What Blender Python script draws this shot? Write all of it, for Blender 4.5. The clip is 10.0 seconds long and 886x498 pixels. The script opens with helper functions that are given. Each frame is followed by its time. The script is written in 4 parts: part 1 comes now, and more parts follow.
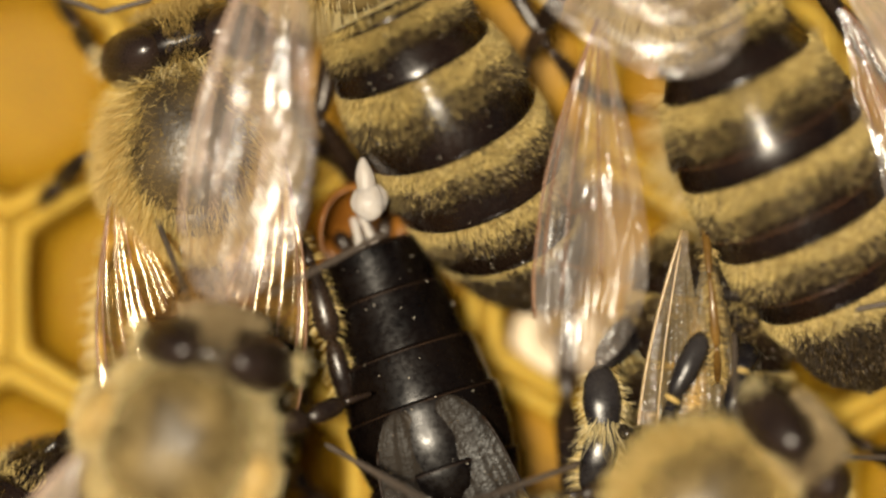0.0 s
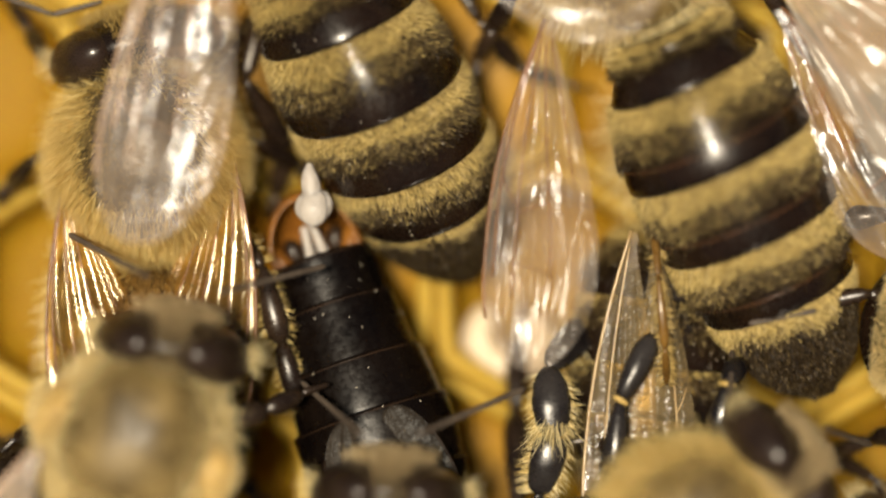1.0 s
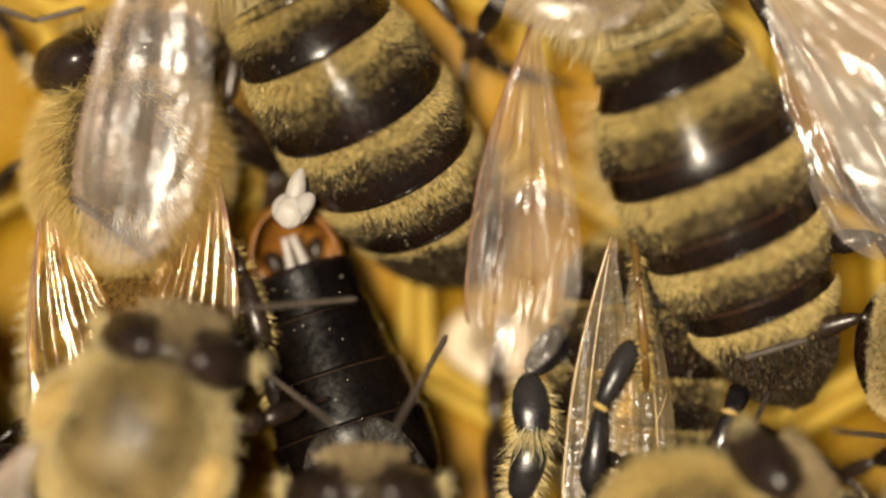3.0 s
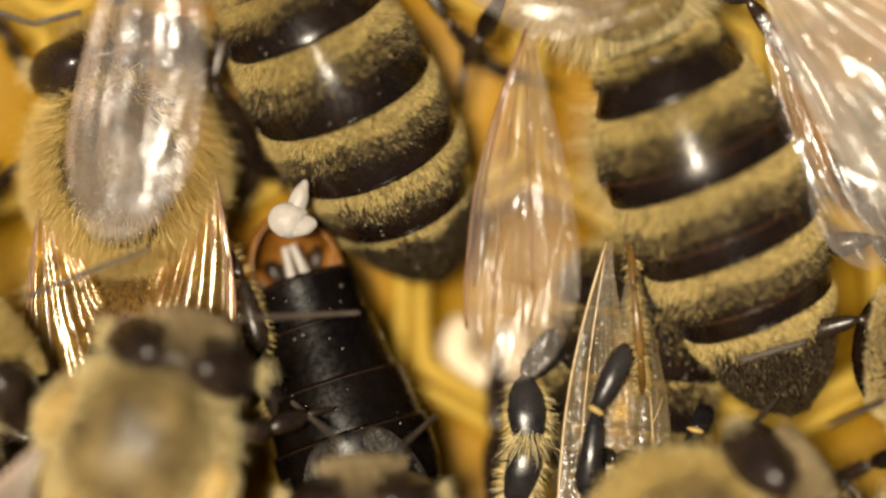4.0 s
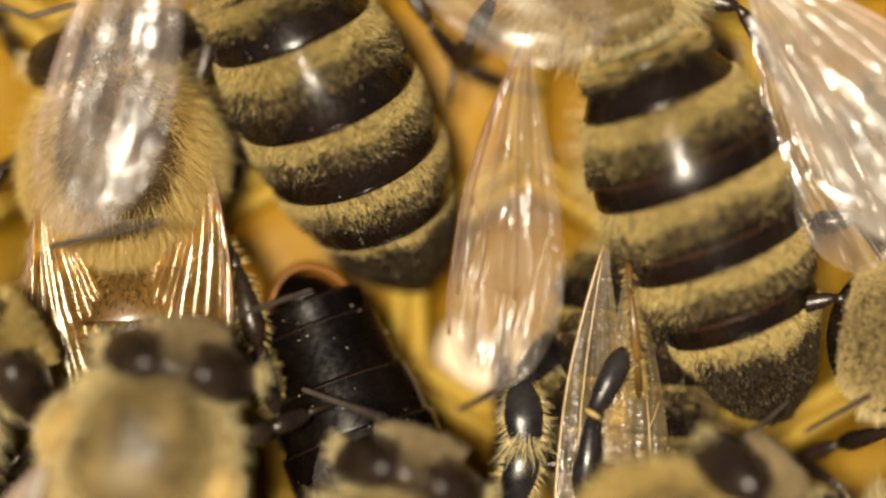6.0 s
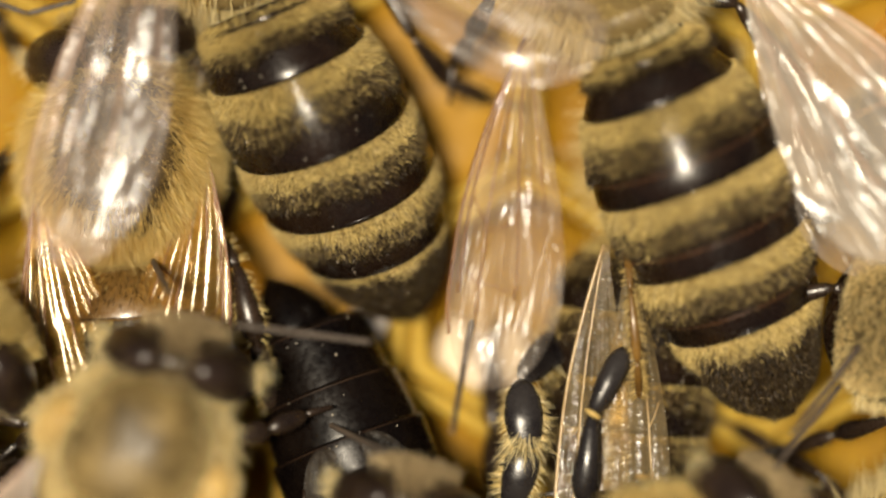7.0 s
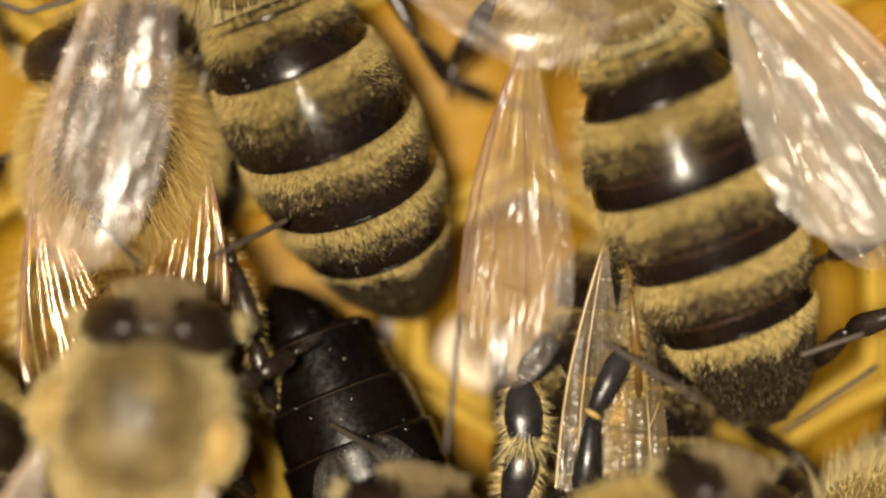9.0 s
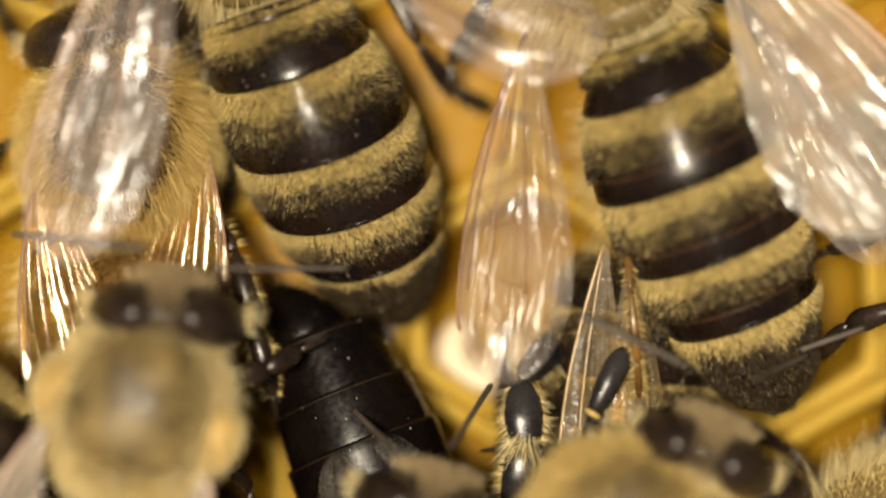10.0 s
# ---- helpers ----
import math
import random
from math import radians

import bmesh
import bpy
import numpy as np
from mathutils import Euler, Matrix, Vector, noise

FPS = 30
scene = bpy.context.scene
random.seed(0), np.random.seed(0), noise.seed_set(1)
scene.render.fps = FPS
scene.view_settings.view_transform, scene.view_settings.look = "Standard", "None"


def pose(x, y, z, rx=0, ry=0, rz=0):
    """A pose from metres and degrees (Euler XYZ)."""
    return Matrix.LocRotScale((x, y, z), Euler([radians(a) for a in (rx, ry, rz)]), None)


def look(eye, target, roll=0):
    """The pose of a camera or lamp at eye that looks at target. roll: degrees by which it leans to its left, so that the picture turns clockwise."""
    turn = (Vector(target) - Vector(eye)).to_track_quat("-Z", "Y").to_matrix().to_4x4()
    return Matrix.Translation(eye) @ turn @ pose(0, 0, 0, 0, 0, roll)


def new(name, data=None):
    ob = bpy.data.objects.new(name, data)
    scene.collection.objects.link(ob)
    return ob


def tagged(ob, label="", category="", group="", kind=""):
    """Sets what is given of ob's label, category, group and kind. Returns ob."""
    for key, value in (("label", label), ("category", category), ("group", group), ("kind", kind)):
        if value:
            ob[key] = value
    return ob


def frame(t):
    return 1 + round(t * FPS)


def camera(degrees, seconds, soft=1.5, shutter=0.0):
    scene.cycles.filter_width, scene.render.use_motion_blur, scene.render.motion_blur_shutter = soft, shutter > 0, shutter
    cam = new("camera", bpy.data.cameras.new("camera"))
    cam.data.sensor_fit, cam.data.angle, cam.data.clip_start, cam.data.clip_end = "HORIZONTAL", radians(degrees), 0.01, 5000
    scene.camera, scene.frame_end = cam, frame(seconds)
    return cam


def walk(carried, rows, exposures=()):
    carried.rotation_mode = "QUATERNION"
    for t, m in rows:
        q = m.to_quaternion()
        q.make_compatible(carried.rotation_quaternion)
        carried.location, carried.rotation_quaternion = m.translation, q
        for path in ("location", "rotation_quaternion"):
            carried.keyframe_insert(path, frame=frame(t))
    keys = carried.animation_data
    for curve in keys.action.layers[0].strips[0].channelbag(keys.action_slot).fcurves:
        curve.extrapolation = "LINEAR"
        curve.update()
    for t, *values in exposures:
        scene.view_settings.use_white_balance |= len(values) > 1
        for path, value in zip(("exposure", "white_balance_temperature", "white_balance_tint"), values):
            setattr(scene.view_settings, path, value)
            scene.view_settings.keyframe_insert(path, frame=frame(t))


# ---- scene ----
MM = 0.001                      # every length below is in millimetres


def mm_pose(x, y, z, rx=0, ry=0, rz=0):
    return pose(x * MM, y * MM, z * MM, rx, ry, rz)


# ---------------------------------------------------------------- camera
cam = camera(14.0, 10.0, soft=2.5)
cam.data.dof.use_dof = True
cam.data.dof.focus_distance = 79.9 * MM
cam.data.dof.aperture_fstop = 18.0
CAMERA_PATH = (
    (0.0, -1.74, -0.33), (0.3, -1.68, -0.34), (0.5, -1.51, -0.34), (0.75, -1.05, -0.32),
    (1.0, -0.61, -0.30), (1.25, -0.36, -0.28), (1.5, -0.24, -0.26), (2.0, -0.22, -0.25),
    (2.5, -0.19, -0.19), (4.0, -0.07, -0.08), (4.5, 0.0, 0.0), (5.5, 0.0, 0.0),
    (7.0, 0.0, 0.0), (10.0, 0.0, 0.0))
walk(cam, [(t, mm_pose(x, y, 84.0)) for t, x, y in CAMERA_PATH])

# ---------------------------------------------------------------- light
SUN_FROM = Vector((-0.14, 0.02, 0.99)).normalized()
world = bpy.data.worlds.new("sky")
scene.world = world
world.use_nodes = True
nodes, links = world.node_tree.nodes, world.node_tree.links
sky = nodes.new("ShaderNodeTexSky")
sky.sky_type, sky.sun_disc = "NISHITA", False
sky.sun_elevation = math.asin(SUN_FROM.z)
sky.sun_rotation = math.atan2(SUN_FROM.x, SUN_FROM.y)
background = nodes["Background"]
background.inputs["Strength"].default_value = 0.012
links.new(sky.outputs[0], background.inputs["Color"])
sun = new("sun", bpy.data.lights.new("sun", "SUN"))
sun.data.energy, sun.data.angle, sun.data.color = 4.9, radians(9.0), (1.0, 0.865, 0.66)
sun.matrix_world = look(SUN_FROM * 0.4, (0, 0, 0))
scene.view_settings.exposure = 0.59


# ---------------------------------------------------------------- materials
def material(name):
    m = bpy.data.materials.new(name)
    m.use_nodes = True
    return m, m.node_tree.nodes, m.node_tree.links, m.node_tree.nodes["Principled BSDF"]


def noise_node(n, l, scale, detail=4.0, rough=0.55):
    co = n.new("ShaderNodeTexCoord")
    tex = n.new("ShaderNodeTexNoise")
    tex.inputs["Scale"].default_value = scale
    tex.inputs["Detail"].default_value = detail
    tex.inputs["Roughness"].default_value = rough
    l.new(co.outputs["Object"], tex.inputs["Vector"])
    return tex


def ramp_node(n, l, source, stops):
    r = n.new("ShaderNodeValToRGB")
    while len(r.color_ramp.elements) < len(stops):
        r.color_ramp.elements.new(0.5)
    for e, (at, c) in zip(r.color_ramp.elements, stops):
        e.position, e.color = at, (*c, 1)
    l.new(source, r.inputs[0])
    return r


def cuticle(name, dark, light, rough, grain=9000, bump=0.25, coat=0.0, ior=1.48, spec=0.42):
    """Chitin: two browns in cloudy patches, a fine grain and a waxy gloss."""
    m, n, l, b = material(name)
    big = noise_node(n, l, 900, 5)
    fine = noise_node(n, l, grain, 3)
    r = ramp_node(n, l, big.outputs["Fac"], ((0.35, dark), (0.75, light)))
    l.new(r.outputs[0], b.inputs["Base Color"])
    rr = ramp_node(n, l, fine.outputs["Fac"], ((0.3, (rough * 0.75,) * 3), (0.7, (rough * 1.3,) * 3)))
    l.new(rr.outputs[0], b.inputs["Roughness"])
    bp = n.new("ShaderNodeBump")
    bp.inputs["Strength"].default_value = bump
    bp.inputs["Distance"].default_value = 0.02 * MM
    l.new(fine.outputs["Fac"], bp.inputs["Height"])
    l.new(bp.outputs[0], b.inputs["Normal"])
    b.inputs["IOR"].default_value = ior
    b.inputs["Specular IOR Level"].default_value = spec
    b.inputs["Coat Weight"].default_value = coat
    b.inputs["Coat Roughness"].default_value = 0.12
    return m


def hair(name, dark, light, glow=0.35, spec=0.5):
    """Bristles: each one a little different, letting light through."""
    m, n, l, b = material(name)
    g = n.new("ShaderNodeNewGeometry")
    r = ramp_node(n, l, g.outputs["Random Per Island"], ((0.0, dark), (1.0, light)))
    l.new(r.outputs[0], b.inputs["Base Color"])
    b.inputs["Roughness"].default_value = 0.42
    b.inputs["IOR"].default_value = 1.5
    b.inputs["Specular IOR Level"].default_value = spec
    tr = n.new("ShaderNodeBsdfTranslucent")
    l.new(r.outputs[0], tr.inputs["Color"])
    mix = n.new("ShaderNodeMixShader")
    mix.inputs[0].default_value = glow
    l.new(b.outputs[0], mix.inputs[1])
    l.new(tr.outputs[0], mix.inputs[2])
    l.new(mix.outputs[0], n["Material Output"].inputs["Surface"])
    return m


def membrane(name, tint, clear, body, rough=0.2, bump=0.6, gloss=0.12, smooth_from=3.8, grit=0.0, sheen=(0.93, 0.97, 1.0), folds=3600, stretch=0.07):
    """Wing skin: mostly clear, a little milky, with a wet gloss that breaks on folds along its length."""
    m, n, l, b = material(name)
    n.remove(b)
    co = n.new("ShaderNodeTexCoord")
    wide = n.new("ShaderNodeMapping")
    wide.inputs["Scale"].default_value = (1.0, stretch, 1.0)
    l.new(co.outputs["Object"], wide.inputs["Vector"])
    fold = n.new("ShaderNodeTexNoise")
    fold.inputs["Scale"].default_value, fold.inputs["Detail"].default_value, fold.inputs["Roughness"].default_value = folds, 1.5, 0.4
    l.new(wide.outputs[0], fold.inputs["Vector"])
    big = noise_node(n, l, 600, 3)
    bp = n.new("ShaderNodeBump")
    bp.inputs["Strength"].default_value = bump
    bp.inputs["Distance"].default_value = 0.22 * MM
    l.new(fold.outputs["Fac"], bp.inputs["Height"])
    if grit:
        speck = noise_node(n, l, 7000, 2)
        rough_bump = n.new("ShaderNodeBump")
        rough_bump.inputs["Strength"].default_value = grit
        rough_bump.inputs["Distance"].default_value = 0.05 * MM
        l.new(speck.outputs["Fac"], rough_bump.inputs["Height"])
        l.new(bp.outputs[0], rough_bump.inputs["Normal"])
        bp = rough_bump
    milk = n.new("ShaderNodeBsdfDiffuse")
    milk.inputs["Color"].default_value = (*body, 1)
    thin = n.new("ShaderNodeBsdfTranslucent")
    thin.inputs["Color"].default_value = (*body, 1)
    half = n.new("ShaderNodeMixShader")
    half.inputs[0].default_value = 0.4
    l.new(milk.outputs[0], half.inputs[1])
    l.new(thin.outputs[0], half.inputs[2])
    see = n.new("ShaderNodeBsdfTransparent")
    see.inputs["Color"].default_value = (*tint, 1)
    r = ramp_node(n, l, big.outputs["Fac"], ((0.3, (clear - 0.14,) * 3), (0.7, (clear + 0.14,) * 3)))
    mix = n.new("ShaderNodeMixShader")
    l.new(r.outputs[0], mix.inputs[0])
    l.new(half.outputs[0], mix.inputs[1])
    l.new(see.outputs[0], mix.inputs[2])
    wet = n.new("ShaderNodeBsdfGlossy")
    wet.inputs["Color"].default_value = (*sheen, 1)
    wet.inputs["Roughness"].default_value = rough
    l.new(bp.outputs[0], wet.inputs["Normal"])
    top = n.new("ShaderNodeMixShader")
    who = n.new("ShaderNodeObjectInfo")
    patch = n.new("ShaderNodeTexNoise")
    patch.noise_dimensions = "4D"
    patch.inputs["Scale"].default_value, patch.inputs["Detail"].default_value = 330, 2.0
    shift = n.new("ShaderNodeMath")
    shift.operation = "MULTIPLY"
    shift.inputs[1].default_value = 40.0
    l.new(who.outputs["Random"], shift.inputs[0])
    l.new(shift.outputs[0], patch.inputs["W"])
    l.new(co.outputs["Object"], patch.inputs["Vector"])
    shine = ramp_node(n, l, patch.outputs["Fac"], ((0.40, (gloss * 0.15,) * 3), (0.62, (gloss * 1.7,) * 3)))
    span = n.new("ShaderNodeSeparateXYZ")
    l.new(co.outputs["Object"], span.inputs[0])
    flat = n.new("ShaderNodeMapRange")
    flat.interpolation_type = "SMOOTHSTEP"
    for k, v in ((1, smooth_from * MM), (2, (smooth_from + 2.0) * MM), (3, 1.0), (4, 0.2)):
        flat.inputs[k].default_value = v
    l.new(span.outputs[1], flat.inputs[0])
    dim = n.new("ShaderNodeMath")
    dim.operation = "MULTIPLY"
    l.new(shine.outputs[0], dim.inputs[0])
    l.new(flat.outputs[0], dim.inputs[1])
    l.new(dim.outputs[0], top.inputs[0])
    l.new(mix.outputs[0], top.inputs[1])
    l.new(wet.outputs[0], top.inputs[2])
    l.new(top.outputs[0], n["Material Output"].inputs["Surface"])
    return m


def wax(name, dark, light, rough=0.6, sub=0.6, spec=0.15, depth=1.0):
    m, n, l, b = material(name)
    big = noise_node(n, l, 260, 4)
    fine = noise_node(n, l, 2600, 5)
    r = ramp_node(n, l, big.outputs["Fac"], ((0.3, dark), (0.72, light)))
    l.new(r.outputs[0], b.inputs["Base Color"])
    b.inputs["Roughness"].default_value = rough
    b.inputs["Specular IOR Level"].default_value = spec
    b.inputs["Subsurface Weight"].default_value = sub
    b.inputs["Subsurface Radius"].default_value = (4.0 * MM, 3.6 * MM, 3.0 * MM)
    b.inputs["Subsurface Scale"].default_value = depth
    bp = n.new("ShaderNodeBump")
    bp.inputs["Strength"].default_value = 0.5
    bp.inputs["Distance"].default_value = 0.12 * MM
    l.new(fine.outputs["Fac"], bp.inputs["Height"])
    l.new(bp.outputs[0], b.inputs["Normal"])
    return m


SHELL = cuticle("dark brown chitin", (0.005, 0.003, 0.002), (0.013, 0.0065, 0.0035), 0.26, bump=0.14, coat=0.08)
SHELL_BROWN = cuticle("chestnut chitin", (0.05, 0.022, 0.010), (0.12, 0.05, 0.018), 0.32, coat=0.2)
THORAX = cuticle("thorax chitin", (0.055, 0.037, 0.013), (0.22, 0.155, 0.058), 0.46, bump=0.5)
THORAX_DARK = cuticle("dark thorax chitin", (0.022, 0.015, 0.007), (0.085, 0.060, 0.028), 0.40, bump=0.6)
QUEEN_SHELL = cuticle("black queen chitin", (0.0015, 0.001, 0.001), (0.005, 0.003, 0.002), 0.28, grain=6000, bump=0.25, ior=1.45, spec=0.22)
QUEEN_RIM = cuticle("dull brown rim", (0.006, 0.003, 0.002), (0.03, 0.016, 0.008), 0.45, spec=0.2)
ANTENNA = cuticle("antenna skin", (0.045, 0.034, 0.026), (0.10, 0.078, 0.06), 0.5)
LEG_MATTE = cuticle("matte leg chitin", (0.006, 0.005, 0.006), (0.026, 0.023, 0.022), 0.27, grain=3500, bump=0.5)
LEG = cuticle("leg chitin", (0.008, 0.005, 0.004), (0.03, 0.018, 0.010), 0.28)
EYE = cuticle("compound eye", (0.012, 0.007, 0.005), (0.035, 0.022, 0.016), 0.30, grain=20000, bump=0.12)
CHAMBER = cuticle("amber chitin", (0.10, 0.036, 0.004), (0.26, 0.105, 0.014), 0.35, coat=0.05)
GOLDEN_SHELL = cuticle("golden brown chitin", (0.06, 0.030, 0.007), (0.17, 0.092, 0.020), 0.28, coat=0.2)
GOLD = hair("golden hair", (0.30, 0.205, 0.055), (0.86, 0.69, 0.28))
FUR = hair("amber fur", (0.50, 0.36, 0.10), (0.92, 0.76, 0.36), 0.5)
PALE = hair("pale straw hair", (0.70, 0.57, 0.27), (0.95, 0.85, 0.53), 0.55)
OLIVE = hair("olive tan hair", (0.40, 0.32, 0.15), (0.66, 0.55, 0.28), 0.35)
BROWN = hair("brown hair", (0.006, 0.004, 0.002), (0.035, 0.022, 0.010), 0.08, 0.12)
# pollen colour, which also paints glints on the head-down worker
POLLEN_GLINT = cuticle("pollen", (0.55, 0.48, 0.36), (0.8, 0.74, 0.62), 0.4)
MID = hair("dull brown hair", (0.045, 0.032, 0.014), (0.20, 0.145, 0.064), 0.22, 0.2)
TAN = hair("tan hair", (0.26, 0.19, 0.10), (0.72, 0.58, 0.34), 0.45)
BROWN_GOLD = hair("brownish gold hair", (0.28, 0.19, 0.06), (0.58, 0.43, 0.155), 0.35)
WING_CLEAR = membrane("clear wing skin", (0.98, 0.94, 0.90), 0.82, (0.62, 0.54, 0.47), rough=0.16, bump=0.9, gloss=0.050)
WING_PALE = membrane("pale wing skin", (0.97, 0.92, 0.87), 0.80, (0.58, 0.50, 0.44), rough=0.16, bump=0.95, gloss=0.028, smooth_from=9.0)
WING_CREAM = membrane("cream wing skin", (0.96, 0.92, 0.86), 0.60, (0.66, 0.59, 0.50), rough=0.20, bump=1.0, gloss=0.030, smooth_from=9.0, folds=2400, stretch=0.22)
WING_AMBER = membrane("amber wing skin", (1.0, 0.80, 0.38), 0.80, (0.58, 0.36, 0.09), rough=0.15, bump=0.85, gloss=0.060, smooth_from=9.0, sheen=(1.0, 0.88, 0.62), folds=2000)
WING_SMOKE = membrane("smoky amber wing skin", (0.96, 0.84, 0.58), 0.72, (0.40, 0.31, 0.17), rough=0.16, bump=0.5, gloss=0.030, smooth_from=9.0, grit=1.2)
WING_GREY = membrane("grey wing skin", (0.80, 0.72, 0.62), 0.78, (0.12, 0.10, 0.08), rough=0.3, bump=0.05, gloss=0.006, grit=0.4)
VEIN = cuticle("wing vein", (0.10, 0.04, 0.015), (0.24, 0.11, 0.04), 0.3)
VEIN_PALE = cuticle("pale wing vein", (0.34, 0.22, 0.15), (0.55, 0.40, 0.30), 0.3)
VEIN_GOLD = cuticle("golden wing vein", (0.27, 0.18, 0.085), (0.48, 0.36, 0.19), 0.2)
KNEE = cuticle("golden joint skin", (0.42, 0.29, 0.09), (0.62, 0.46, 0.18), 0.35)
WAX = wax("honey-coloured wax", (0.225, 0.115, 0.004), (0.31, 0.172, 0.008))
HONEY = cuticle("honey", (0.22, 0.112, 0.004), (0.29, 0.155, 0.007), 0.5, grain=700, bump=0.15, spec=0.12)
WAX_RIM = wax("pale wax rim", (0.38, 0.225, 0.024), (0.48, 0.30, 0.050), 0.65)
MILK = wax("milk-white wax", (0.33, 0.30, 0.275), (0.41, 0.38, 0.35), 0.38, 0.7, 0.3, 0.10)
CREAM = wax("cream grub skin", (0.52, 0.41, 0.27), (0.62, 0.51, 0.36), 0.3, 0.2, 0.4)


# ---------------------------------------------------------------- shapes
def unit(v):
    v = np.asarray(v, float)
    return v / np.maximum(np.linalg.norm(v, axis=-1, keepdims=True), 1e-9)


def grid_faces(rows, cols, wrap=True):
    f = []
    for i in range(rows - 1):
        for j in range(cols if wrap else cols - 1):
            k = (j + 1) % cols
            f.append((i * cols + j, i * cols + k, (i + 1) * cols + k, (i + 1) * cols + j))
    return f


def ellipsoid(centre, half, turn=(0, 0, 0), nu=22, nv=16, power=1.0, rough=0.0):
    """A closed rounded body; power below 1 makes it fuller, rough lumps it."""
    e = np.array(Euler([radians(a) for a in turn]).to_matrix())
    v = []
    for i in range(nv + 1):
        th = math.pi * i / nv
        for j in range(nu):
            ph = 2 * math.pi * j / nu
            d = np.array((math.sin(th) * math.cos(ph), math.sin(th) * math.sin(ph), math.cos(th)))
            p = np.sign(d) * np.abs(d) ** power * np.array(half)
            if rough:
                p = p * (1 + rough * noise.noise(Vector(d * 2.3) + Vector(centre)))
            v.append(np.array(centre) + e @ p)
    return np.array(v), [f[::-1] for f in grid_faces(nv + 1, nu)]


def tube(points, radii, flat=1.0, sides=9, up=(0, 0, 1), ends=True):
    """A limb along points with a radius at each; flat squeezes it towards up."""
    p = np.array(points, float)
    r = np.array(radii, float)
    tang = unit(np.gradient(p, axis=0))
    v = []
    for i in range(len(p)):
        side = unit(np.cross(tang[i], up) + 1e-6)
        top = np.cross(side, tang[i])
        for j in range(sides):
            a = 2 * math.pi * j / sides
            v.append(p[i] + r[i] * (math.cos(a) * side + flat * math.sin(a) * top))
    f = grid_faces(len(p), sides)
    if ends:
        n = len(v)
        v.append(p[0]), v.append(p[-1])
        last = (len(p) - 1) * sides
        for j in range(sides):
            k = (j + 1) % sides
            f.append((n, k, j))
            f.append((n + 1, last + j, last + k))
    return np.array(v), f


def spline(points, count):
    """A smooth line through points."""
    p = np.array(points, float)
    t = np.concatenate(([0], np.cumsum(np.linalg.norm(np.diff(p, axis=0), axis=1))))
    m = np.gradient(p, t, axis=0) if len(p) > 2 else np.repeat((p[1:] - p[:-1]) / t[1], 2, axis=0)
    out = []
    for q in np.linspace(0, t[-1], count):
        i = min(max(np.searchsorted(t, q) - 1, 0), len(p) - 2)
        h = t[i + 1] - t[i]
        u = (q - t[i]) / h
        out.append((2 * u ** 3 - 3 * u ** 2 + 1) * p[i] + (u ** 3 - 2 * u ** 2 + u) * h * m[i]
                   + (3 * u ** 2 - 2 * u ** 3) * p[i + 1] + (u ** 3 - u ** 2) * h * m[i + 1])
    return np.array(out)


def joined(*geos):
    v, f, n = [], [], 0
    for gv, gf in geos:
        v.append(gv)
        f += [tuple(i + n for i in q) for q in gf]
        n += len(gv)
    return np.concatenate(v), f


def strands(rng, root, way, length, width, bend=0.25):
    """Bristles as tapering curved blades, one at every root."""
    n = len(root)
    way = unit(way)
    side = unit(np.cross(way, rng.normal(size=(n, 3))))
    curl = unit(np.cross(way, side)) * rng.uniform(-bend, bend, (n, 1)) * length[:, None]
    mid = root + way * length[:, None] * 0.55
    tip = root + way * length[:, None] + curl
    w = width[:, None]
    v = np.stack((root - side * w / 2, root + side * w / 2, mid - side * w * 0.4, mid + side * w * 0.4, tip), 1).reshape(-1, 3)
    b = np.arange(n)[:, None] * 5
    quads = (b + np.array((0, 1, 3, 2))).tolist()
    tris = (b + np.array((2, 3, 4))).tolist()
    return v, quads + tris


def part(name, geo, mat, parent, label="", smooth=True, pick=None):
    """One mesh object under a thing or a part; mat may be several, told apart by pick."""
    v, f = geo
    me = bpy.data.meshes.new(name)
    me.from_pydata((np.asarray(v) * MM).tolist(), [], f)
    mats = mat if isinstance(mat, (list, tuple)) else (mat,)
    for m in mats:
        me.materials.append(m)
    if smooth:
        me.polygons.foreach_set("use_smooth", np.ones(len(f), bool))
    if pick is not None:
        me.polygons.foreach_set("material_index", np.asarray(pick, np.int32))
    me.update()
    ob = new(name, me)
    if parent is not None:
        ob.parent = parent
    if label:
        ob["label"] = label
    return ob


# ---------------------------------------------------------------- bees
# A bee stands in its own space with its waist at x = y = 0, the comb at z = 0, its head towards +y.
WIDTH_S = (0.0, 0.03, 0.08, 0.16, 0.30, 0.45, 0.60, 0.74, 0.85, 0.93, 0.975, 1.0)
WIDTH_W = (0.22, 0.50, 0.74, 0.90, 0.985, 1.0, 0.965, 0.87, 0.70, 0.46, 0.25, 0.03)


